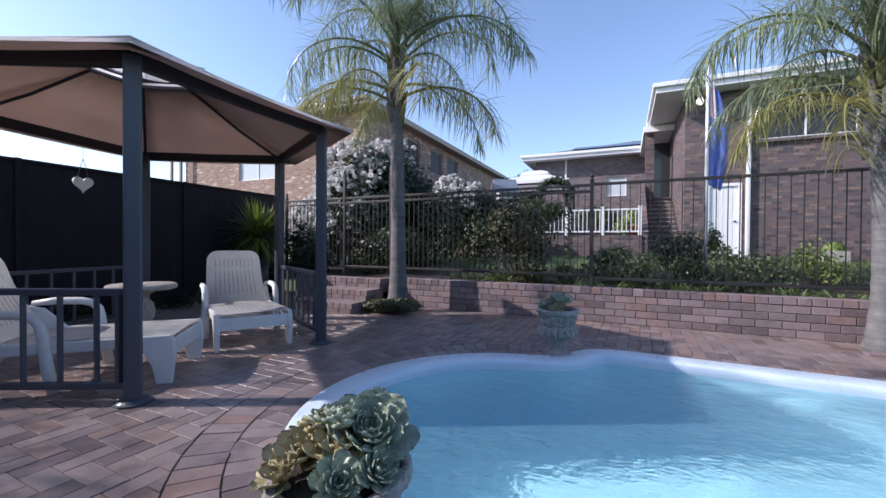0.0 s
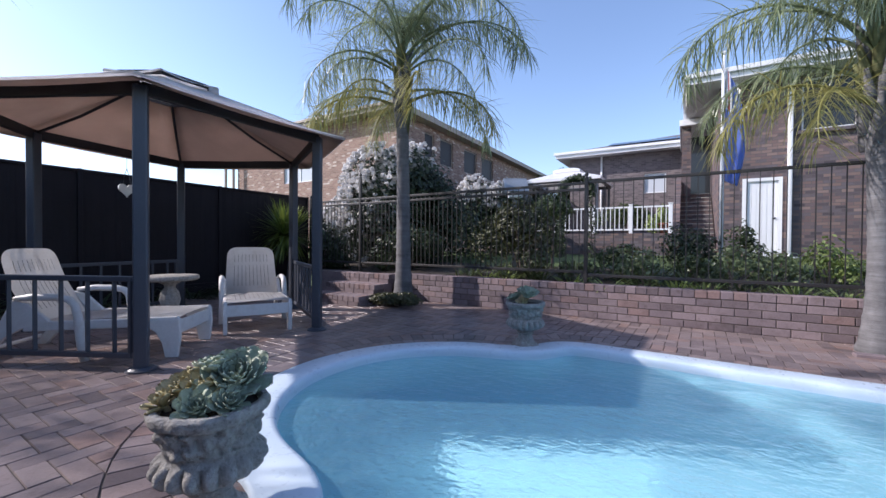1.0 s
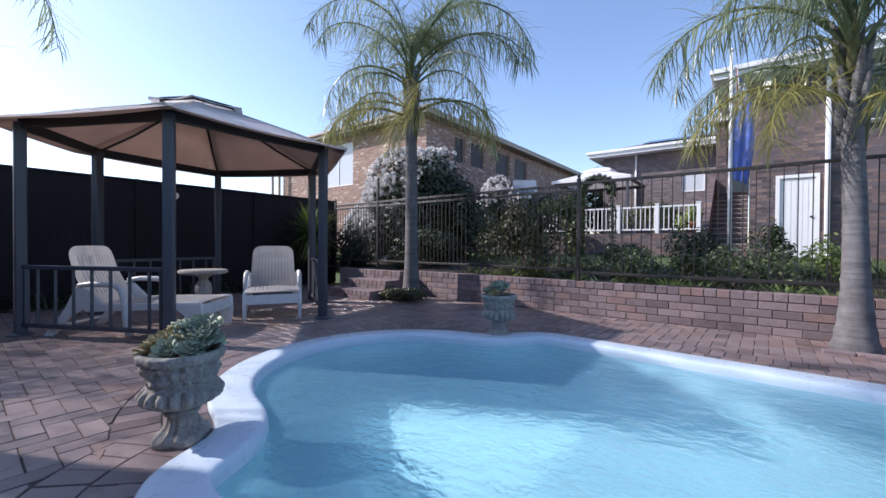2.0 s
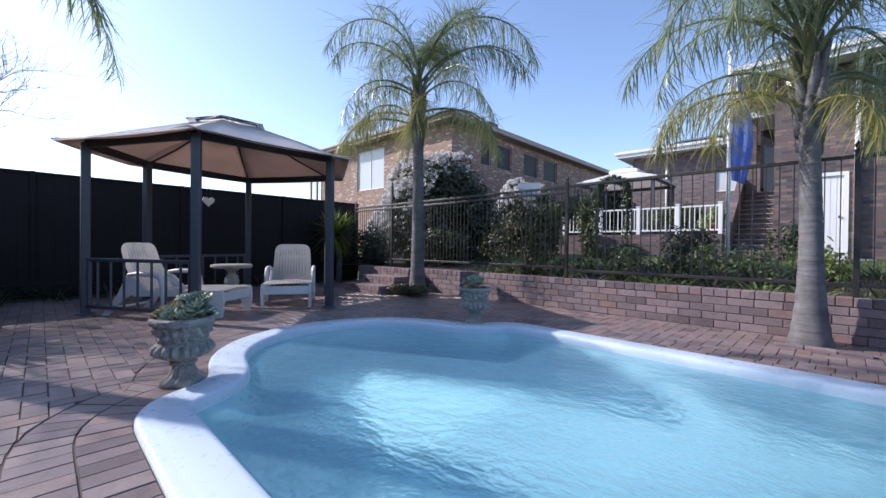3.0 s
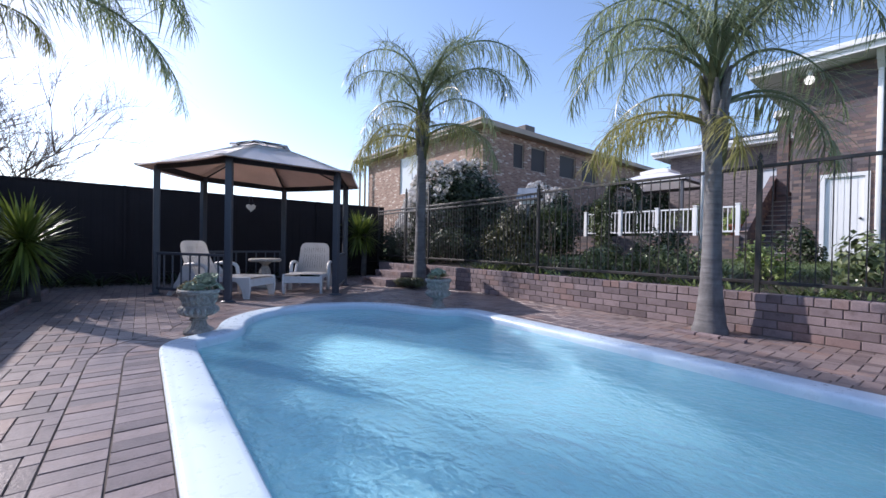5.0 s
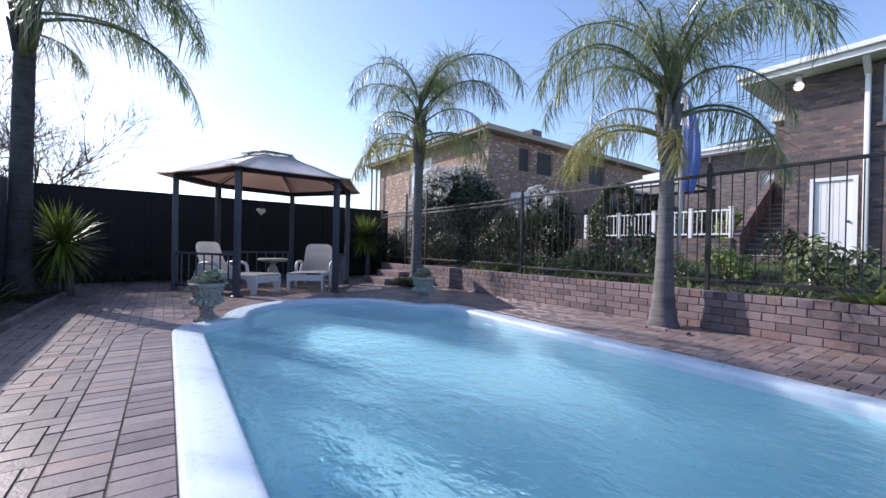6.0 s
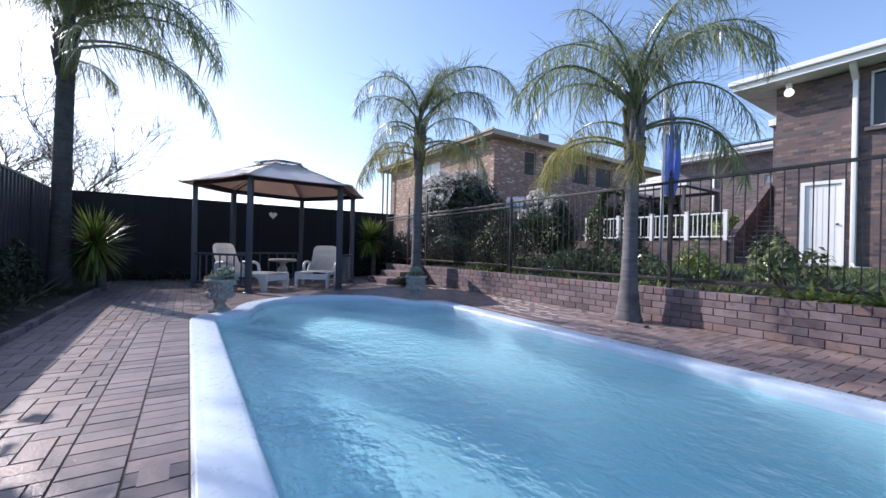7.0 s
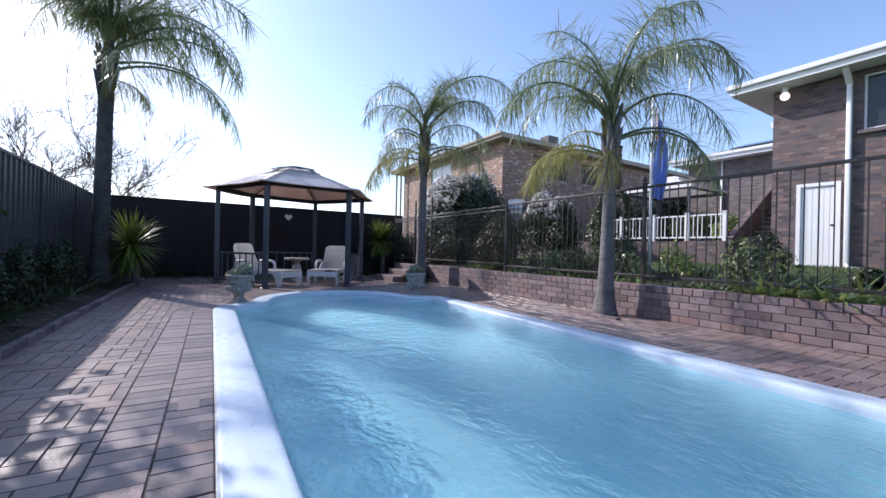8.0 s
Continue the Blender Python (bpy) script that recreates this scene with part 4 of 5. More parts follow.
def yucca(at, trunk, r, seed, label):
    rng = random.Random(seed)
    g = thing("yucca", label, "yucca", at)
    bm = bmesh.new()
    tube(bm, [(0, 0, -0.03), (0.03, 0, trunk * 0.5), (0, 0.02, trunk)], [0.09, 0.075, 0.07], 10)
    part("trunk", bm, BARK, g, smooth=True)
    for head in range(3):
        c = Vector((rng.uniform(-0.2, 0.2), rng.uniform(-0.2, 0.2), trunk + rng.uniform(-0.15, 0.15)))
        bm = bmesh.new()
        for i in range(135):
            a, e = 2.4 * i + rng.uniform(-0.2, 0.2), rng.uniform(-1.15, 1.35)
            d = Vector((math.cos(a) * math.cos(e), math.sin(a) * math.cos(e), math.sin(e)))
            strap(bm, c + d * 0.03, d, r * rng.uniform(0.75, 1.05), 0.042, rng.uniform(0.05, 0.45), 3)
        part("leaf_head", bm, YUCCA_LEAF, g)
    return g


shrub("flowering_shrub", (-6.35, 9.1, 0.45), (2.3, 1.7, 3.2), "large dark shrub covered in white blossom behind the pool fence", 24000, 0.085, LEAF_DARK, 21, 8200, 0.082, lumps=16)
shrub("flowering_shrub", (-5.1, 12.6, 0.6), (1.5, 1.0, 2.5), "second shrub with white blossom on top, beside the lawn", 9000, 0.08, LEAF_DARK, 22, 4000, 0.082, lumps=13, low=0.68)
shrub("shrub", (-1.85, 7.3, 0.38), (0.95, 0.6, 1.45), "bushy olive-green shrub behind the fence", 4200, 0.05, LEAF_RED, 24)
shrub("shrub", (-4.6, 7.4, 0.4), (1.0, 0.7, 1.1), "dark green shrub in the shade of the blossom", 2200, 0.07, LEAF_DARK, 25)
shrub("shrub", (0.75, 8.4, 0.5), (0.55, 0.45, 0.95), "dark green shrub near the flagpole", 1500, 0.045, LEAF_DARK, 26)
shrub("shrub", (-0.3, 8.2, 0.48), (0.6, 0.45, 0.62), "low bright green shrub in the garden bed", 1500, 0.045, LEAF_MID, 27)
shrub("shrub", (2.55, 7.6, 0.45), (0.42, 0.38, 0.72), "yellow-green shrub in the garden bed", 520, 0.05, LEAF_LIME, 28)
shrub("shrub", (3.8, 7.6, 0.46), (0.55, 0.4, 0.85), "loose glossy green shrub in front of the white door", 430, 0.075, LEAF_GLOSS, 29)
shrub("shrub", (4.9, 8.6, 0.5), (0.28, 0.25, 0.32), "small green shrub by the lawn", 1200, 0.06, LEAF_MID, 30)
shrub("shrub", (2.05, 12.9, 0.62), (0.5, 0.45, 1.0), "thin dark shrub in front of the house wall", 1100, 0.06, LEAF_DARK, 31)
shrub("shrub", (-6.6, 6.75, 0.3), (0.75, 0.5, 1.2), "dark green bush beside the gate", 1800, 0.07, LEAF_DARK, 32)
shrub("groundcover", (-3.32, 5.42, 0.0), (0.6, 0.45, 0.24), "grey-green groundcover round the palm's foot", 3600, 0.028, LEAF_RED, 33, stems=3)

rngp = random.Random(5)
for i, x in enumerate([-2.95, -2.5, -2.05, -1.6, -0.9, -0.3, 0.25, 0.7, 1.15, 1.55, 1.95, 2.4, 3.1, 3.45, 3.8, 4.2, 4.6, 5.0, 5.35, 5.8, 6.3]):
    big = 4.0 < x < 5.4
    clump("strap_plant", (x + rngp.uniform(-0.12, 0.12), rngp.uniform(6.32, 6.42) if big else rngp.uniform(6.5, 6.85), 0.36), 0.3, 46 if not big else 70, 0.4 if not big else 0.58, 0.034 if not big else 0.052, 0.95, LEAF_LIME if i % 3 or big else LEAF_MID, 60 + i, "clump of bright green strap leaves along the fence")
for i in range(34):
    x, y = rngp.uniform(-2.8, 6.0), rngp.uniform(6.8, 8.8)
    clump("strap_plant", (x, y, height(x, y) - 0.02), 0.35, 44, 0.45, 0.026, 1.0, LEAF_MID, 90 + i, "tuft of green strap leaves in the garden bed")
for i, (x, y) in enumerate([(-0.75, 7.0), (-0.1, 7.3), (0.35, 6.95), (0.9, 7.2), (1.4, 6.95), (1.85, 7.25)]):
    shrub("shrub", (x, y, height(x, y) - 0.02), (0.46, 0.36, rngp.uniform(0.42, 0.62)), "low loose green shrub behind the pool fence", 430, 0.045, LEAF_MID if i % 3 == 0 else LEAF_GLOSS, 180 + i, stems=5, lumps=7)
yucca((-4.6, -0.9, 0.0), 0.92, 0.8, 41, "yucca with yellow-green sword leaves by the side fence")
yucca((-6.85, 5.95, 0.0), 1.3, 0.78, 42, "yucca with bright sword leaves in front of the back fence")
for i in range(16):
    x = -6.4 + 0.72 * i
    clump("strap_plant", (x + rngp.uniform(-0.2, 0.2), rngp.uniform(-1.8, -1.5), 0.02), 0.4, 60, rngp.uniform(0.45, 0.7), 0.028, 1.3, LEAF_DARK if i % 3 else LEAF_MID, 120 + i, "dark strap-leaved plant in the side bed")
for i in range(9):
    x = -3.3 + 1.25 * i
    shrub("shrub", (x, rngp.uniform(-1.82, -1.7), 0.02), (0.55, 0.26, rngp.uniform(0.6, 1.0)), "dark green shrub along the side fence", 2000, 0.036, LEAF_DARK, 140 + i, stems=4, lumps=6)
for i in range(11):
    clump("strap_plant", (-7.15, -1.6 + 0.7 * i, 0.0), 0.4, 60, 0.62, 0.03, 1.4, LEAF_DARK, 160 + i, "dark strap-leaved plant at the foot of the back fence")

# small standard shrub: a bare stem with a loose round head
standard = thing("standard_shrub", "small pale green shrub trained on a bare stem", "shrub", (-1.5, 8.0, 0.5))
bm = bmesh.new()
tube(bm, [(0, 0, -0.05), (0.03, 0.01, 0.5), (0, 0, 0.95)], [0.022, 0.018, 0.014], 6)
for a in range(5):
    tube(bm, [(0, 0, 0.85), (0.2 * math.cos(a * 1.3), 0.2 * math.sin(a * 1.3), 1.2), (0.36 * math.cos(a * 1.3), 0.36 * math.sin(a * 1.3), 1.4)], [0.012, 0.008, 0.003], 5)
part("stem", bm, TWIG, standard)
bm = bmesh.new()
rngq = random.Random(19)
for i in range(1100):
    a = rngq.randrange(5) * 1.3
    n = Vector((rngq.gauss(0, 1), rngq.gauss(0, 1), rngq.gauss(0, 1))).normalized()
    leaf(bm, Vector((0.25 * math.cos(a), 0.25 * math.sin(a), 1.28 + 0.08 * math.sin(a * 3))) + n * rngq.uniform(0.08, 0.24), n, 0.045 * rngq.uniform(0.7, 1.2), rngq)
part("foliage", bm, LEAF_MID, standard)

# grass on the lawn and between the plants
rng = random.Random(77)
bm = bmesh.new()
for i in range(15000):
    x, y = rng.uniform(0.3, 7.0), rng.uniform(6.6, 14.2)
    strap(bm, (x, y, height(x, y)), (rng.uniform(-0.5, 0.5), rng.uniform(-0.5, 0.5), 1), rng.uniform(0.04, 0.1), 0.008, 0.6, 2)
tagged(part("lawn_grass", bm, LEAF_MID), "short green grass blades on the lawn", "grass", kind="stuff")


# bare tree behind the side fence
def bare_tree(at, h, seed, label):
    rng = random.Random(seed)
    g = thing("bare_tree", label, "tree", at)
    limbs, twigs = bmesh.new(), bmesh.new()

    def grow(p, d, length, r, depth):
        pts = [p]
        for _ in range(4):
            d = (d + Vector((rng.gauss(0, 0.13), rng.gauss(0, 0.13), rng.gauss(0.03, 0.08)))).normalized()
            pts.append(pts[-1] + d * (length / 4))
        tube(limbs if depth < 2 else twigs, pts, [r * (1 - 0.13 * i) for i in range(5)], 6 if depth < 2 else 4, False)
        if depth < 5:
            for i in range(4 if depth < 4 else 3):
                q = pts[rng.choice((2, 3, 4, 4))]
                nd = (d + Vector((rng.gauss(0, 0.55), rng.gauss(0, 0.55), rng.gauss(0.15, 0.35)))).normalized()
                grow(q, nd, length * rng.uniform(0.55, 0.85), r * 0.52 + 0.0007, depth + 1)
    grow(Vector((0, 0, -0.1)), Vector((0.05, 0.02, 1)), h * 0.34, 0.06, 0)
    part("limb_frame", limbs, TWIG, g)
    part("twig_spray", twigs, TWIG, g, "fine leafless twigs")
    return g


bare_tree((-9.1, -2.5, 0), 5.9, 3, "leafless winter tree behind the boundary fence")
bare_tree((-9.3, -4.0, 0), 5.6, 9, "leafless winter tree with pale twigs behind the fence")
bare_tree((-8.9, -3.2, 0), 5.4, 14, "leafless budding tree close behind the boundary fence")
bare_tree((-9.8, -2.2, 0), 5.6, 21, "leafless tree with fine twigs beyond the fence corner")
# out of view; added so that its crown dapples the near paving
shrub("tree", (0.45, -2.5, 0.0), (0.8, 0.95, 4.4), "unseen loose green tree behind the side fence, placed for its dappled shade", 1250, 0.11, LEAF_MID, 56, category="tree", lumps=14, low=0.4)
shrub("conifer", (-8.6, -5.6, 0.0), (1.3, 1.3, 3.6), "dark green tree top behind the side fence", 5000, 0.1, LEAF_DARK, 55, category="tree")


# ---- house with the white door ----
def wall_x(name, x0, x1, y, thick, z0, z1, holes, mat, parent):
    """A wall along x with openings (x0, x1, z0, z1) cut right through."""
    bm = bmesh.new()
    xs = sorted({x0, x1, *[v for h_ in holes for v in h_[:2]]})
    for a, b in zip(xs, xs[1:]):
        cuts = sorted([(h_[2], h_[3]) for h_ in holes if h_[0] <= a + 1e-6 and h_[1] >= b - 1e-6])
        z = z0
        for lo, hi in cuts:
            if lo > z:
                box(bm, (a, y, z), (b, y + thick, lo))
            z = hi
        if z < z1:
            box(bm, (a, y, z), (b, y + thick, z1))
    bmesh.ops.remove_doubles(bm, verts=bm.verts, dist=1e-5)
    return part(name, bm, mat, parent)


def window(parent, x0, x1, y, z0, z1, glass, mull=1, frame=WHITE_PAINT):
    bm = bmesh.new()
    t = 0.05
    box(bm, (x0, y, z0), (x0 + t, y + 0.08, z1))
    box(bm, (x1 - t, y, z0), (x1, y + 0.08, z1))
    box(bm, (x0 + t, y, z0), (x1 - t, y + 0.08, z0 + t))
    box(bm, (x0 + t, y, z1 - t), (x1 - t, y + 0.08, z1))
    for i in range(1, mull + 1):
        x = x0 + (x1 - x0) * i / (mull + 1)
        box(bm, (x - 0.02, y + 0.003, z0 + t), (x + 0.02, y + 0.077, z1 - t))
    w = part("window", bm, frame, parent)
    n = mull + 1
    for i in range(n):
        a, b = x0 + (x1 - x0) * i / n, x0 + (x1 - x0) * (i + 1) / n
        bm = bmesh.new()
        box(bm, (a + 0.04, y + 0.035, z0 + 0.04), (b - 0.04, y + 0.045, z1 - 0.04))
        part("pane", bm, glass, w)
    return w


def hip_roof(parent, x0, x1, y0, y1, z, rise, fascia, over_soffit=0.6, fascia_mat=WHITE_PAINT, tile=ROOF_TILE):
    """Low hipped roof with fascia, gutter and soffit."""
    bm = bmesh.new()
    d = min(x1 - x0, y1 - y0) / 2
    lo = [bm.verts.new(p) for p in ((x0, y0, z), (x1, y0, z), (x1, y1, z), (x0, y1, z))]
    if x1 - x0 > y1 - y0:
        r = [bm.verts.new((x0 + d, y0 + d, z + rise)), bm.verts.new((x1 - d, y0 + d, z + rise))]
        for f in ((lo[0], lo[1], r[1], r[0]), (lo[1], lo[2], r[1]), (lo[2], lo[3], r[0], r[1]), (lo[3], lo[0], r[0])):
            bm.faces.new(f)
    else:
        r = [bm.verts.new((x0 + d, y0 + d, z + rise)), bm.verts.new((x0 + d, y1 - d, z + rise))]
        for f in ((lo[0], lo[1], r[0]), (lo[1], lo[2], r[1], r[0]), (lo[2], lo[3], r[1]), (lo[3], lo[0], r[0], r[1])):
            bm.faces.new(f)
    roof = part("roof", bm, tile, parent)
    bm = bmesh.new()
    t = 0.05
    box(bm, (x0 - t, y0 - t, z - fascia), (x1 + t, y0, z + 0.01))
    box(bm, (x0 - t, y1, z - fascia), (x1 + t, y1 + t, z + 0.01))
    box(bm, (x0 - t, y0, z - fascia), (x0, y1, z + 0.01))
    box(bm, (x1, y0, z - fascia), (x1 + t, y1, z + 0.01))
    part("fascia", bm, fascia_mat, roof)
    bm = bmesh.new()
    box(bm, (x0, y0, z - fascia + 0.01), (x1, y1, z - fascia + 0.03))
    part("soffit", bm, fascia_mat, roof)
    bm = bmesh.new()
    box(bm, (x0 - t - 0.09, y0 - t - 0.09, z - 0.11), (x1 + t + 0.09, y0 - t, z + 0.03), 0.02)
    box(bm, (x0 - t - 0.09, y0 - t, z - 0.11), (x0 - t, y1, z + 0.03), 0.02)
    part("gutter", bm, fascia_mat, roof)
    return roof


house = thing("house", "two-storey plum brick house with white fascia and a white door", "house")
HX, HY = 1.65, 14.4
wall_x("front_wall", HX, 13.0, HY, 0.25, 0.5, 5.72, [(2.22, 3.12, 0.72, 3.0), (3.5, 6.8, 4.22, 5.62), (8.5, 10.5, 4.22, 5.62)], HOUSE_BRICK_X, house)
bm = bmesh.new()
box(bm, (HX, HY + 0.25, 0.5), (HX + 0.25, 24.0, 5.72))
part("side_wall", bm, HOUSE_BRICK_Y, house)
# dark sheet added behind the openings for the unlit rooms
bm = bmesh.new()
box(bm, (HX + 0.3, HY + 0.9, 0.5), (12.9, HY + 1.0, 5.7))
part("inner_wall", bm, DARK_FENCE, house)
hip_roof(house, 0.85, 13.6, 13.8, 25.0, 6.02, 1.5, 0.26)
window(house, 3.5, 6.8, HY + 0.06, 4.22, 5.62, WINDOW_GLASS, 2)
window(house, 8.5, 10.5, HY + 0.06, 4.22, 5.62, WINDOW_GLASS, 1)
bm = bmesh.new()
box(bm, (3.42, HY - 0.09, 4.12), (6.9, HY + 0.05, 4.218), 0.01)
part("window_sill", bm, HOUSE_BRICK_X, house, "sloping brick sill")
# door
bm = bmesh.new()
box(bm, (2.22, HY - 0.03, 0.72), (2.31, HY + 0.12, 3.0))
box(bm, (3.03, HY - 0.03, 0.72), (3.12, HY + 0.12, 3.0))
box(bm, (2.31, HY - 0.03, 2.91), (3.03, HY + 0.12, 3.0))
part("door_frame", bm, WHITE_PAINT, house)
bm = bmesh.new()
box(bm, (2.31, HY + 0.03, 0.72), (3.03, HY + 0.07, 2.91))
door = part("door", bm, WHITE_PAINT, house, "white panelled door")
bm = bmesh.new()
lathe(bm, [(0.0, 0.0), (0.03, 0.005), (0.03, 0.03), (0.012, 0.05), (0.026, 0.08), (0.0, 0.1)], 12)
for i in range(6):
    pb = bmesh.new()
    box(pb, (2.325 + 0.118 * i, HY + 0.018, 0.75), (2.43 + 0.118 * i, HY + 0.029, 2.89), 0.003)
    part("board", pb, WHITE_PAINT, door)
k = part("door_handle", bm, STEEL_BLUE, door, smooth=True)
k.matrix_basis = pose(2.96, HY + 0.02, 1.85, 90, 0, 0)
# downpipe
bm = bmesh.new()
bar(bm, (3.26, HY - 0.06, 0.72), (3.26, HY - 0.06, 5.5), 0.13, 0.1, 0.015)
bar(bm, (3.26, HY - 0.06, 5.45), (3.26, HY - 0.55, 5.85), 0.13, 0.1, 0.015)
tube(bm, [(3.26, HY - 0.08, 0.85), (3.3, HY - 0.1, 0.74), (3.6, HY - 0.12, 0.72)], 0.05, 10)
part("downpipe", bm, WHITE_PAINT, house, "white downpipe bent outwards at its foot", True)
# lamp under the eave
lamp = thing("globe_lamp", "white globe lamp under the house eave", "lamp", (2.0, 14.12, 5.6))
bm = bmesh.new()
bmesh.ops.create_uvsphere(bm, u_segments=20, v_segments=14, radius=0.11, matrix=Matrix.Translation((0, 0, -0.13)))
part("globe", bm, GLOBE, lamp, smooth=True)
bm = bmesh.new()
lathe(bm, [(0.07, 0.16), (0.07, 0.0), (0.055, -0.05)], 16)
part("lamp_base", bm, WHITE_PAINT, lamp, smooth=True)

# stairs beside the house
stair = thing("stairs", "plum brick outdoor stairs with a sloping side wall", "stairs", (0.66, 14.6, 0), kind="structure")
for i in range(13):
    bm = bmesh.new()
    box(bm, (0.0, 0.27 * i, 0.5), (0.96, 4.4, 0.75 + 0.172 * (i + 1)), 0.0)
    st = part("step", bm, HOUSE_BRICK_X, stair)
    bm = bmesh.new()
    box(bm, (0.0, 0.27 * i - 0.02, 0.753 + 0.172 * (i + 1)), (0.96, 0.27 * i + 0.268, 0.782 + 0.172 * (i + 1)), 0.006)
    part("tread", bm, CONCRETE, st)
bm = bmesh.new()
sec = [(-0.15, 0.5), (-0.15, 1.5), (3.1, 3.55), (4.4, 3.55), (4.4, 0.5)]
a = [bm.verts.new((-0.17, y, z)) for y, z in sec]
b = [bm.verts.new((-0.005, y, z)) for y, z in sec]
bm.faces.new(a)
bm.faces.new(b[::-1])
for i in range(5):
    bm.faces.new((a[i], b[i], b[(i + 1) % 5], a[(i + 1) % 5]))
bmesh.ops.recalc_face_normals(bm, faces=bm.faces)
part("side_wall", bm, HOUSE_BRICK_Y, stair)
bm = bmesh.new()
bar(bm, (-0.088, -0.16, 1.53), (-0.088, 3.1, 3.58), 0.2, 0.06, 0.008)
part("capping", bm, HOUSE_BRICK_Y, stair)

# rear wing with porch
wing = thing("house_wing", "single-storey plum brick wing with a white eave and solar panels", "house")
wall_x("front_wall", -4.5, 1.6, 22.0, 0.25, 0.5, 5.65, [(-0.92, 0.02, 3.62, 4.58)], WING_BRICK_X, wing)
bm = bmesh.new()
box(bm, (-4.5, 22.25, 0.5), (-4.25, 32.0, 5.65))
part("side_wall", bm, HOUSE_BRICK_Y, wing)
# dark sheet standing for the unlit room behind the window
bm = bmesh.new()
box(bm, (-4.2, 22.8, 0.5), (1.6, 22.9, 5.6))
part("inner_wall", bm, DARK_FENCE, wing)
wr = hip_roof(wing, -5.05, 6.0, 21.4, 33.0, 5.88, 1.6, 0.26)
window(wing, -0.92, 0.02, 22.05, 3.62, 4.58, CURTAIN_GLASS, 0)
for i in range(4):
    bm = bmesh.new()
    box(bm, (0, 0, 0.06), (0.98, 1.64, 0.1), 0.006)
    o = part("solar_panel", bm, SOLAR, wr, "dark blue solar panel")
    o.matrix_basis = pose(-2.6 + 1.02 * i, 22.0, 6.06, 16, 0, 0)
bm = bmesh.new()
box(bm, (0.68, 17.5, 0.5), (0.98, 17.8, 5.5))
part("porch_pier", bm, HOUSE_BRICK_X, wing)
bm = bmesh.new()
box(bm, (0.6, 17.3, 5.5), (1.64, 22.0, 5.72), 0.01)
part("porch_roof", bm, WHITE_PAINT, wing)
bm = bmesh.new()
box(bm, (0.98, 18.9, 2.95), (1.64, 19.0, 5.4))
part("porch_wall", bm, WINDOW_GLASS, wing)
bm = bmesh.new()
tube(bm, [(-2.9, 21.93, 0.8), (-2.9, 21.93, 5.6)], 0.05, 8)
part("downpipe", bm, WHITE_PAINT, wing, smooth=True)

# terrace, its railing and its gazebo
terrace = thing("terrace", "raised brick terrace in front of the wing", "terrace", kind="structure")
bm = bmesh.new()
box(bm, (-9.0, 14.4, 0.4), (0.48, 22.0, 1.45))
part("terrace_block", bm, HOUSE_BRICK_X, terrace)
rail = thing("terrace_railing", "white picket railing along the terrace edge", "railing", (0, 14.5, 1.45))
for x in (0.42, -0.72, -1.9, -3.2, -4.6):
    bm = bmesh.new()
    box(bm, (x - 0.055, -0.055, 0), (x + 0.055, 0.055, 0.93), 0.006)
    p = part("post", bm, WHITE_PAINT, rail)
    bm = bmesh.new()
    box(bm, (x - 0.07, -0.07, 0.932), (x + 0.07, 0.07, 0.965), 0.008)
    part("post_cap", bm, WHITE_PAINT, p)
for z in (0.1, 0.84):
    bm = bmesh.new()
    box(bm, (-4.55, -0.025, z), (0.37, 0.025, z + 0.05), 0.004)
    part("rail", bm, WHITE_PAINT, rail)
bm = bmesh.new()
box(bm, (-0.012, -0.012, 0.15), (0.012, 0.012, 0.84))
pk = part("picket", bm, WHITE_PAINT, rail)
for i in range(36):
    o = pk if i == 0 else new("picket", pk.data)
    o.parent = rail
    o.location.x = -4.5 + 0.137 * i

arbor = thing("terrace_gazebo", "square gazebo with a white two-tier canopy on the terrace", "gazebo", (-3.92, 19.4, 1.45))
arbor.scale = (1.06, 1.06, 1.17)
for x in (-1.45, 1.45):
    for y in (-1.45, 1.45):
        bm = bmesh.new()
        box(bm, (x - 0.05, y - 0.05, 0), (x + 0.05, y + 0.05, 2.2), 0.006)
        part("post", bm, STEEL_BLUE, arbor)
for i in range(4):
    a, b = [Vector((1.5 * sx, 1.5 * sy, 2.06)) for sx, sy in ((((-1, -1), (1, -1), (1, 1), (-1, 1)))[k % 4] for k in (i, i + 1))]
    bm = bmesh.new()
    bar(bm, a, b, 0.05, 0.12, 0.006)
    part("beam", bm, STEEL_SHADED, arbor)
for r0, z0, r1, z1, nm in ((1.6, 2.06, 0.45, 2.55, "canopy"), (0.58, 2.53, 0.02, 2.78, "cap")):
    bm = bmesh.new()
    rows = []
    for r, z in ((r0, z0), (r0, z0 + 0.1), (r1 + (r0 - r1) * 0.45, z0 + 0.1 + (z1 - z0) * 0.42), (r1, z1)):
        rows.append([bm.verts.new((sx * r, sy * r, z)) for sx, sy in ((-1, -1), (0, -1), (1, -1), (1, 0), (1, 1), (0, 1), (-1, 1), (-1, 0))])
    for p, q in zip(rows, rows[1:]):
        for j in range(8):
            bm.faces.new((p[j], p[(j + 1) % 8], q[(j + 1) % 8], q[j]))
    bm.faces.new(rows[-1])
    part(nm, bm, CANOPY, arbor)
shrub("hedge", (-7.2, 22.5, 0.6), (2.6, 1.6, 3.6), "dark hedge between the two houses", 6000, 0.12, LEAF_DARK, 38, category="hedge", lumps=14)
shrub("hedge", (-6.0, 25.0, 0.6), (2.6, 1.2, 4.8), "tall dark hedge behind the terrace gazebo", 7000, 0.13, LEAF_DARK, 58, category="hedge", lumps=16)
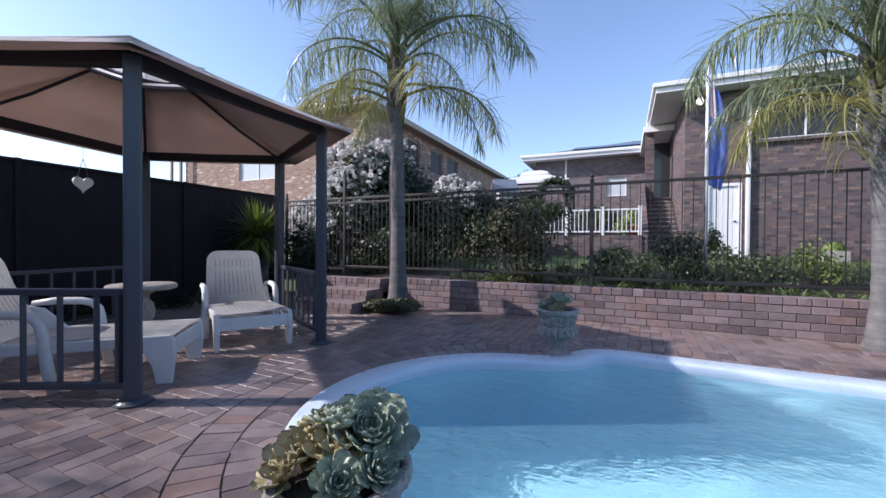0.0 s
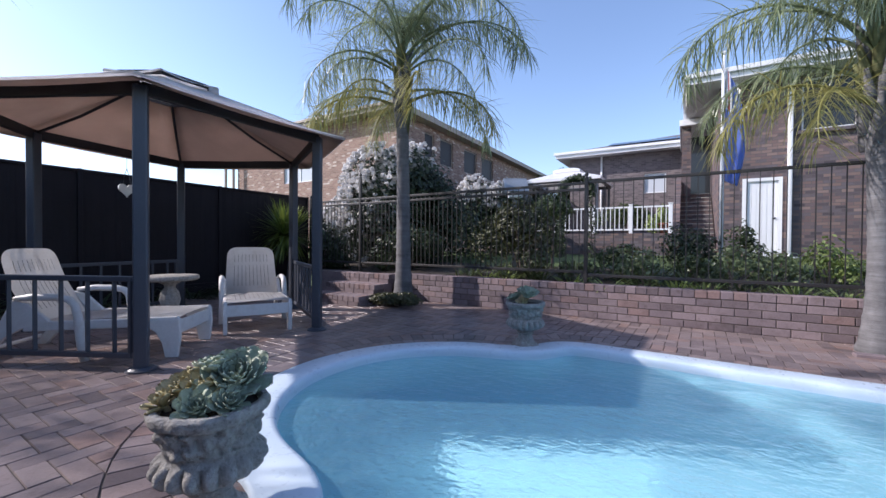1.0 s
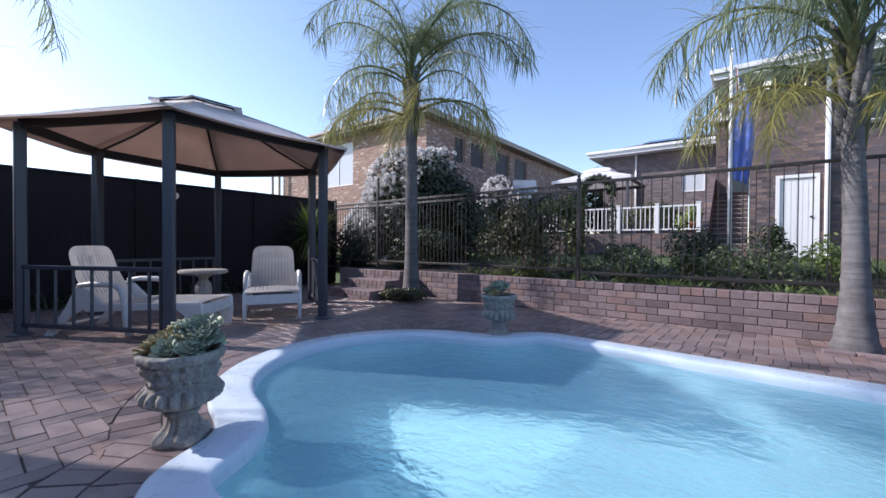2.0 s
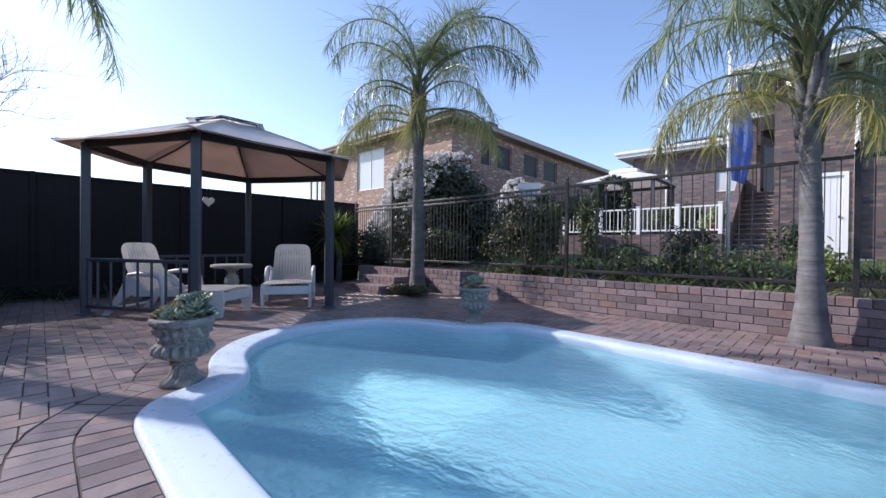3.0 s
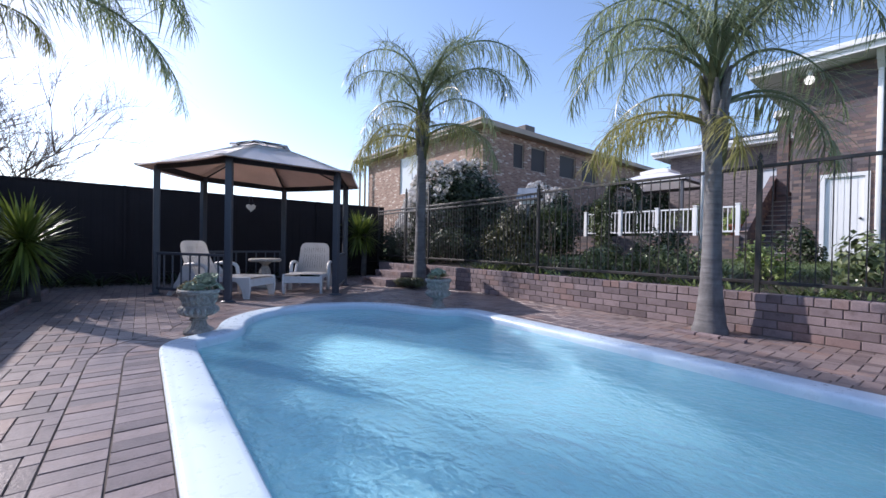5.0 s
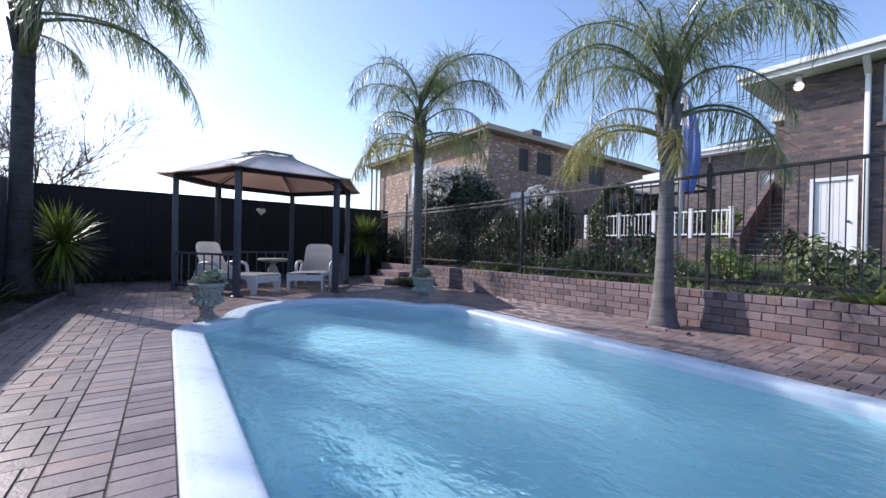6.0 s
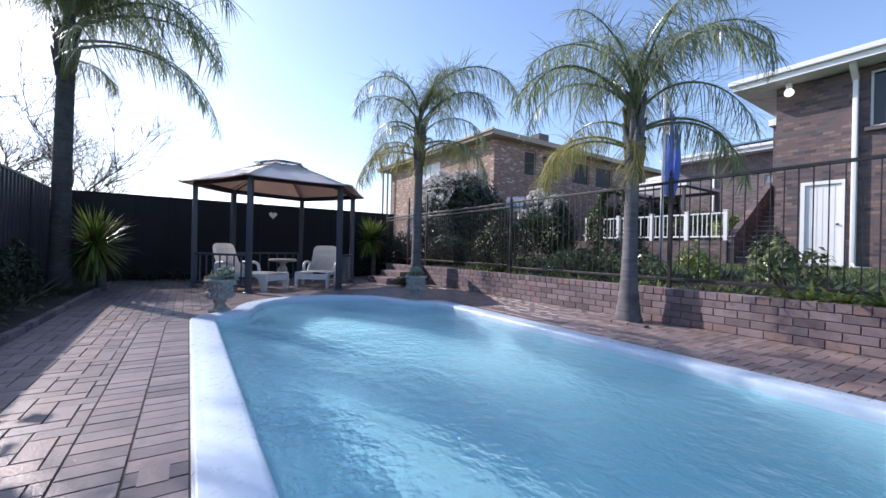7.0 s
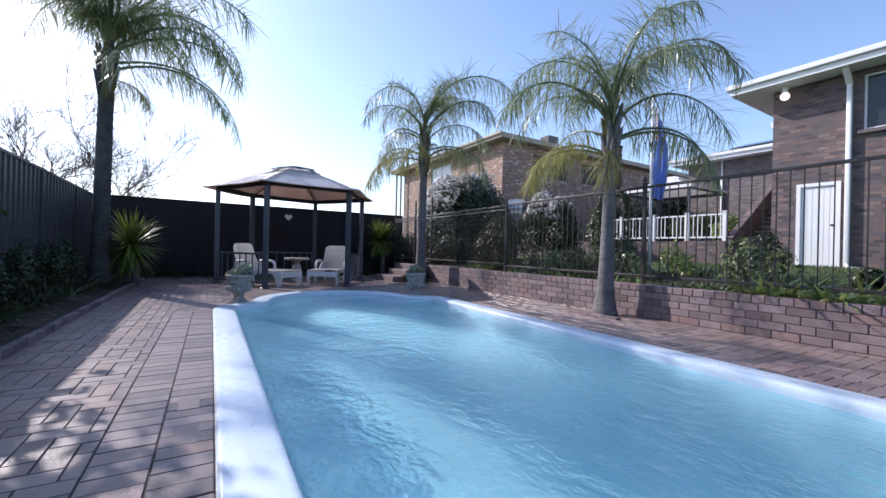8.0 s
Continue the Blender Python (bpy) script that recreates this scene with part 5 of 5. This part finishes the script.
shrub("hedge", (-6.0, 18.0, 1.3), (1.3, 1.0, 2.0), "dark green hedge on the terrace", 3000, 0.09, LEAF_DARK, 39, category="hedge")
arch = thing("garden_arch", "narrow steel garden arch overgrown with a dark climber", "garden arch", (-1.95, 12.2, 0.6), 12)
rngq = random.Random(34)
hoop = [Vector((-0.42, 0, z)) for z in (-0.05, 0.7, 1.4, 2.0)] + [Vector((-0.42 * math.cos(a), 0, 2.05 + 0.4 * math.sin(a))) for a in (0.4, 0.9, 1.57, 2.24, 2.74)] + [Vector((0.42, 0, z)) for z in (2.0, 1.4, 0.7, -0.05)]
for y in (-0.2, 0.2):
    bm = bmesh.new()
    tube(bm, [p + Vector((0, y, 0)) for p in hoop], 0.014, 6)
    part("hoop", bm, FENCE_BRONZE, arch)
bm = bmesh.new()
for i in range(2600):
    f = rngq.uniform(0, len(hoop) - 1.001)
    k = int(f)
    if f > 9.2 and rngq.random() < 0.65:
        continue
    n = Vector((rngq.gauss(0, 1), rngq.gauss(0, 1), rngq.gauss(0, 1))).normalized()
    p = hoop[k].lerp(hoop[k + 1], f - k) + Vector((n.x * 0.15, n.y * 0.26, n.z * 0.12)) * rngq.uniform(0.4, 1.2)
    leaf(bm, p, n, 0.06 * rngq.uniform(0.7, 1.2), rngq)
part("foliage", bm, LEAF_DARK, arch)
shrub("climber", (-2.9, 12.6, 0.6), (0.4, 0.4, 2.0), "second climbing plant below the terrace", 1400, 0.07, LEAF_MID, 35, category="climber")
shrub("shrub", (-1.0, 16.0, 1.45), (1.2, 0.5, 1.1), "green shrub on the terrace behind the white railing", 1800, 0.08, LEAF_MID, 36)
shrub("shrub", (0.1, 15.4, 1.45), (0.45, 0.4, 1.0), "yellow-green shrub at the end of the terrace", 1000, 0.07, LEAF_LIME, 37)
pot = thing("plant_pot", "terracotta pot with a green plant beside the stairs", "pot", (0.25, 14.95, 1.45))
bm = bmesh.new()
lathe(bm, [(0.12, 0.0), (0.17, 0.28), (0.2, 0.29), (0.2, 0.35), (0.16, 0.35), (0.15, 0.3), (0.0, 0.3)], 24)
part("pot", bm, TERRACOTTA, pot, smooth=True)
planter = thing("planter_box", "pale concrete planter box with yellow-green foliage against the house wall", "planter", (5.05, 13.9, 0.66))
bm = bmesh.new()
box(bm, (-0.26, -0.2, 0.0), (0.26, 0.2, 0.34), 0.012)
part("box", bm, CONCRETE, planter)
bm = bmesh.new()
rngq = random.Random(8)
for i in range(320):
    n = Vector((rngq.gauss(0, 1), rngq.gauss(0, 1), abs(rngq.gauss(0, 1)))).normalized()
    leaf(bm, Vector((n.x * 0.24, n.y * 0.16, 0.34 + n.z * 0.24)), n, 0.06, rngq)
part("foliage", bm, LEAF_LIME, planter)

# ---- flagpole, bird house ----
flag = thing("flagpole", "white flagpole with a blue flag hanging limp", "flagpole", (1.36, 8.8, 0.5))
bm = bmesh.new()
tube(bm, [(0, 0, -0.05), (0, 0, 2.0), (0, 0, 4.0)], [0.036, 0.032, 0.025], 12)
part("pole", bm, WHITE_PAINT, flag, smooth=True)
bm = bmesh.new()
bmesh.ops.create_uvsphere(bm, u_segments=12, v_segments=8, radius=0.045, matrix=Matrix.Translation((0, 0, 4.04)))
part("finial", bm, WHITE_PAINT, flag, smooth=True)


def cloth(u0, u1, v0, v1, nu=16, nv=26):
    """Part of a limp flag: hangs from its upper corner in deep folds."""
    bm = bmesh.new()
    g = []
    for j in range(nv + 1):
        v = v0 + (v1 - v0) * j / nv
        row = []
        for i in range(nu + 1):
            u = u0 + (u1 - u0) * i / nu
            spread = 0.1 + 0.2 * math.sin(math.pi * min(1.0, v * 0.75 + 0.1))
            x = 0.04 + u * spread
            y = 0.075 * math.sin(u * 13 + v * 2.2) * (0.3 + 0.8 * v) * u
            z = 3.78 - v * 2.05 - 0.4 * u * (1 - 0.75 * v) + 0.02 * math.sin(9 * v)
            row.append(bm.verts.new((x, y, z)))
        g.append(row)
    for j in range(nv):
        for i in range(nu):
            bm.faces.new((g[j][i], g[j][i + 1], g[j + 1][i + 1], g[j + 1][i]))
    bmesh.ops.solidify(bm, geom=bm.faces[:], thickness=0.003)
    return bm


part("flag_cloth", cloth(0, 1, 0.36, 1.0), FLAG_BLUE, flag, "limp bright blue flag", True)
part("flag_cloth", cloth(0.34, 1, 0, 0.36, 10, 10), FLAG_BLUE, flag, "", True)
part("flag_corner", cloth(0, 0.14, 0, 0.36, 4, 10), FLAG_WHITE, flag, "", True)
part("flag_corner", cloth(0.14, 0.22, 0, 0.36, 3, 10), FLAG_RED, flag, "", True)
part("flag_corner", cloth(0.22, 0.34, 0, 0.36, 3, 10), FLAG_WHITE, flag, "", True)

bird = thing("bird_house", "grey-blue wooden bird house on a post behind the fence", "bird house", (-2.36, 8.19, 0.52), -58)
bm = bmesh.new()
box(bm, (-0.04, -0.04, -0.05), (0.04, 0.04, 1.55), 0.006)
part("post", bm, surface("grey_wood", (0.2, 0.21, 0.23), 0.8, 40, 3.0, 0.2, 0.3), bird)
BIRD = surface("blue_grey_paint", (0.24, 0.28, 0.34), 0.6, 40, 3.0, 0.15, 0.2)
bm = bmesh.new()
sec = [(-0.13, 1.55), (0.13, 1.55), (0.13, 1.78), (0.0, 1.93), (-0.13, 1.78)]
a = [bm.verts.new((x, -0.14, z)) for x, z in sec]
b = [bm.verts.new((x, 0.14, z)) for x, z in sec]
bm.faces.new(a)
bm.faces.new(b[::-1])
for i in range(5):
    bm.faces.new((a[i], b[i], b[(i + 1) % 5], a[(i + 1) % 5]))
bmesh.ops.recalc_face_normals(bm, faces=bm.faces)
bx = part("box", bm, WHITE_PAINT, bird)
bm = bmesh.new()
bar(bm, (-0.27, 0, 1.66), (0.01, 0, 1.965), 0.022, 0.5, up=(0, 1, 0))
bar(bm, (0.27, 0, 1.66), (-0.01, 0, 1.965), 0.022, 0.5, up=(0, 1, 0))
part("roof", bm, BIRD, bird)
# no hole is cut: a flat dark disc stands for the shade inside
bm = bmesh.new()
lathe(bm, [(0.0, 0.0), (0.035, 0.0), (0.035, 0.004), (0.0, 0.004)], 14)
hole = part("entrance", bm, DARK_FENCE, bx)
hole.matrix_basis = pose(0, -0.141, 1.75, 90, 0, 0)

# ---- neighbour's house ----
TAN_PAINT = surface("tan_fascia", (0.33, 0.27, 0.225), 0.6, 50, 1.5, 0.1, 0.05)
nb = thing("neighbour_house", "two-storey orange and cream brick house next door", "house")
wall_x("front_wall", -22.5, -10.4, 14.4, 0.25, 0.0, 7.0, [(-18.2, -15.6, 4.3, 6.65)], NEXT_BRICK_X, nb)
bm = bmesh.new()
zs = [(0.0, 5.3), (6.7, 7.03)]
for lo, hi in zs:
    box(bm, (-10.65, 14.65, lo), (-10.4, 37.4, hi))
wins = [(16.7, 17.6), (18.2, 19.6), (20.9, 22.6), (23.3, 25.1)]
y = 14.65
for a, b in wins + [(37.4, 37.4)]:
    box(bm, (-10.65, y, 5.3), (-10.4, a, 6.7))
    y = b
part("side_wall", bm, NEXT_BRICK_Y, nb)
# dark block added inside, standing for the neighbour's unlit rooms
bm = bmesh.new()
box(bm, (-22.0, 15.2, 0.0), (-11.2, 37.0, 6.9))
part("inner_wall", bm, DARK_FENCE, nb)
window(nb, -18.2, -15.6, 14.46, 4.3, 6.65, CURTAIN_GLASS, 1)
for a, b in wins:
    bm = bmesh.new()
    t = 0.06
    box(bm, (-10.55, a, 5.3), (-10.47, a + t, 6.7))
    box(bm, (-10.55, b - t, 5.3), (-10.47, b, 6.7))
    box(bm, (-10.55, a + t, 5.3), (-10.47, b - t, 5.36))
    box(bm, (-10.55, a + t, 6.64), (-10.47, b - t, 6.7))
    w = part("window", bm, TAN_PAINT, nb)
    bm = bmesh.new()
    box(bm, (-10.52, a + 0.05, 5.35), (-10.5, b - 0.05, 6.65))
    part("pane", bm, SCREEN_GLASS, w)
hip_roof(nb, -23.6, -9.9, 13.85, 38.0, 7.28, 1.7, 0.26, fascia_mat=TAN_PAINT)
for x in (-23.2, -22.4):
    bm = bmesh.new()
    box(bm, (x - 0.06, 14.0, 0.0), (x + 0.06, 14.12, 7.05))
    part("porch_post", bm, TAN_PAINT, nb)
bm = bmesh.new()
box(bm, (-12.8, 19.6, 7.9), (-12.0, 20.5, 8.6), 0.04)
part("roof_cooler", bm, ROOF_TILE, nb, "box-shaped cooler on the roof")

# ---- bricks of the retaining wall ----
def brick_mesh(lx, ly, lz, c=0.004):
    bm = bmesh.new()
    box(bm, (-lx / 2, 0, 0), (lx / 2, ly, lz))
    bmesh.ops.bevel(bm, geom=[e for e in bm.edges if abs(e.verts[0].co.y) < 1e-6 and abs(e.verts[1].co.y) < 1e-6], offset=c, segments=1, affect="EDGES")
    me = bpy.data.meshes.new("brick")
    bm.to_mesh(me)
    bm.free()
    me.materials.append(WALL_BRICK)
    return me


STRETCHER, HALF, HEADER = brick_mesh(0.257, 0.1, 0.0875), brick_mesh(0.123, 0.1, 0.0875), brick_mesh(0.127, 0.225, 0.092)
TREAD, RISER = brick_mesh(0.114, 0.225, 0.08), brick_mesh(0.23, 0.1, 0.076)
rng = random.Random(14)


def lay(mesh, parent, x, y, z, turn=0.0):
    o = new("brick", mesh)
    o.parent = parent
    o.matrix_basis = pose(x, y + rng.uniform(-0.003, 0.002), z + rng.uniform(-0.0015, 0.0015), 0, rng.uniform(-0.35, 0.35), turn + rng.uniform(-0.4, 0.4))
    return o


for row in range(4):
    x = -3.88 + (0.0 if row % 2 else 0.134)
    if row % 2 == 0:
        lay(HALF, wall_retaining, -3.88 + 0.062, 0, 0.004 + 0.0985 * row)
    while x < 8.4:
        lay(STRETCHER, wall_retaining, x + 0.1285, 0, 0.004 + 0.0985 * row)
        x += 0.2675
x = -3.88
while x < 8.4:
    lay(HEADER, wall_retaining, x + 0.0645, -0.004, 0.398)
    x += 0.137
for i in range(3):
    for j in range(5):
        lay(RISER, steps, -0.6 + 0.12 + 0.24 * j, 0.4 * i - 0.004, -0.004 + 0.145 * i)
    for j in range(10):
        lay(TREAD, steps, -0.6 + 0.06 + 0.1225 * j, 0.4 * i - 0.01, 0.075 + 0.145 * i - 0.009)
        if i < 2:
            lay(TREAD, steps, -0.6 + 0.06 + 0.1225 * j, 0.4 * i + 0.222, 0.075 + 0.145 * i - 0.009)
    for j in range(2):
        lay(RISER, steps, 0.612, 0.4 * i + 0.13 + 0.24 * j, -0.004 + 0.145 * i, 90)
        lay(RISER, steps, 0.612, 0.4 * i + 0.13 + 0.24 * j, 0.07 + 0.145 * i, 90)

# ---- pavers ----
def clip(poly, p, n):
    """Keep the part of a polygon on the side of p to which n points."""
    res = []
    for i in range(len(poly)):
        a, b = poly[i], poly[(i + 1) % len(poly)]
        da, db = (a - p) @ n, (b - p) @ n
        if da >= 0:
            res.append(a)
        if (da >= 0) != (db >= 0):
            res.append(a + (b - a) * (da / (da - db)))
    return res


def paver_faces(poly, z, gap=0.0034, cham=0.002):
    """Corners and faces of a paver block with a chamfered top."""
    q = np.array(poly)
    nxt, prv = np.roll(q, -1, 0), np.roll(q, 1, 0)
    area = np.sum(q[:, 0] * nxt[:, 1] - nxt[:, 0] * q[:, 1])
    e1, e0 = nxt - q, q - prv
    e1 = e1 / (np.linalg.norm(e1, axis=1)[:, None] + 1e-9)
    e0 = e0 / (np.linalg.norm(e0, axis=1)[:, None] + 1e-9)
    turn = 1.0 if area > 0 else -1.0
    n1, n0 = np.stack([-e1[:, 1], e1[:, 0]], 1) * turn, np.stack([-e0[:, 1], e0[:, 0]], 1) * turn
    way = (n1 + n0) / np.maximum(0.6, 1 + (n1 * n0).sum(1))[:, None]
    low, high = q + way * gap, q + way * (gap + cham)
    n = len(q)
    vs = [(*p, z - 0.02) for p in low] + [(*p, z - 0.003) for p in low] + [(*p, z) for p in high]
    fs = [tuple(range(2 * n, 3 * n))]
    for i in range(n):
        j = (i + 1) % n
        fs += [(i, j, n + j, n + i), (n + i, n + j, 2 * n + j, 2 * n + i)]
    return vs, fs


pieces = []
W = 0.118
LAID = (math.cos(radians(1.7)), math.sin(radians(1.7)))     # the bond follows the pool's long side
edge_out = ring(0.47)
for a in range(-66, 92):
    for b in range(-14, 55):
        k = (a - b) % 4
        if k == 0:
            r = (a, b, a + 2, b + 1)
        elif k == 2:
            r = (a, b - 1, a + 1, b + 1)
        else:
            continue
        x0, y0, x1, y1 = r[0] * W, r[1] * W, r[2] * W, r[3] * W
        x0, x1, y0, y1 = max(x0, -7.5), min(x1, 10.4), max(y0, -1.45), min(y1, 6.25)
        if x1 - x0 < 0.03 or y1 - y0 < 0.03:
            continue
        if x0 > -3.9 - 1.25 and x1 < -3.9 and y0 > 5.0:
            continue
        poly = [np.array((x * LAID[0] + y * LAID[1], y * LAID[0] - x * LAID[1])) for x, y in ((x0, y0), (x1, y0), (x1, y1), (x0, y1))]
        mid = np.mean(poly, 0)
        d2 = ((edge_out - mid) ** 2).sum(1)
        i = int(d2.argmin())
        if d2[i] < 0.3 ** 2:
            s = (mid - edge_out[i]) @ NRM[i]
            if s < -0.16:
                continue
            poly = clip(poly, edge_out[i] + NRM[i] * 0.001, NRM[i])
            if len(poly) < 3:
                continue
            q = np.array(poly)
            if 0.5 * abs(np.dot(q[:, 0], np.roll(q[:, 1], 1)) - np.dot(q[:, 1], np.roll(q[:, 0], 1))) < 0.0012:
                continue
        elif 0.2 < mid[1] < 4.3 and mid[0] > -0.5:
            continue
        elif (mid[0] + 0.62) ** 2 + (mid[1] - 2.43) ** 2 < 1.4 ** 2:
            continue
        pieces.append(poly)
# soldier courses that follow the rim
for inner, outer in ((0.004, 0.236), (0.238, 0.47)):
    a, b = ring(inner), ring(outer)
    s = np.concatenate([[0], np.cumsum(np.linalg.norm(np.roll((a + b) / 2, -1, 0) - (a + b) / 2, axis=1))])
    n = int(s[-1] / 0.12)
    at = np.linspace(0, s[-1], n, endpoint=False)
    ac, bc = np.vstack([a, a[:1]]), np.vstack([b, b[:1]])
    pa = np.stack([np.interp(at, s, ac[:, 0]), np.interp(at, s, ac[:, 1])], 1)
    pb = np.stack([np.interp(at, s, bc[:, 0]), np.interp(at, s, bc[:, 1])], 1)
    for i in range(n):
        j = (i + 1) % n
        pieces.append([pa[i], pa[j], pb[j], pb[i]])

rng = random.Random(4)
near = [p for p in pieces if -1.2 < np.mean([q[1] for q in p]) < 0.41 and 1.6 < np.mean([q[0] for q in p]) < 6.0][:300]
near_ids = {id(p) for p in near}
vs, fs = [], []
for p in pieces:
    z = rng.uniform(-0.0022, 0.0018)
    if id(p) in near_ids:
        c = np.mean(p, 0)
        v, f = paver_faces([q - c for q in p], 0.0)
        me = bpy.data.meshes.new("paver")
        me.from_pydata(v, [], f)
        me.materials.append(PAVER)
        o = new("paver", me)
        o.parent = pavement
        o.location = (c[0], c[1], z)
        continue
    v, f = paver_faces(p, z)
    k = len(vs)
    vs += v
    fs += [tuple(k + i for i in g) for g in f]
me = bpy.data.meshes.new("pavers")
me.from_pydata(vs, [], fs)
me.materials.append(PAVER_REST)
rest = new("pavers", me)
rest.parent = pavement
tagged(rest, "clay pavers in herringbone and soldier courses", kind="stuff")

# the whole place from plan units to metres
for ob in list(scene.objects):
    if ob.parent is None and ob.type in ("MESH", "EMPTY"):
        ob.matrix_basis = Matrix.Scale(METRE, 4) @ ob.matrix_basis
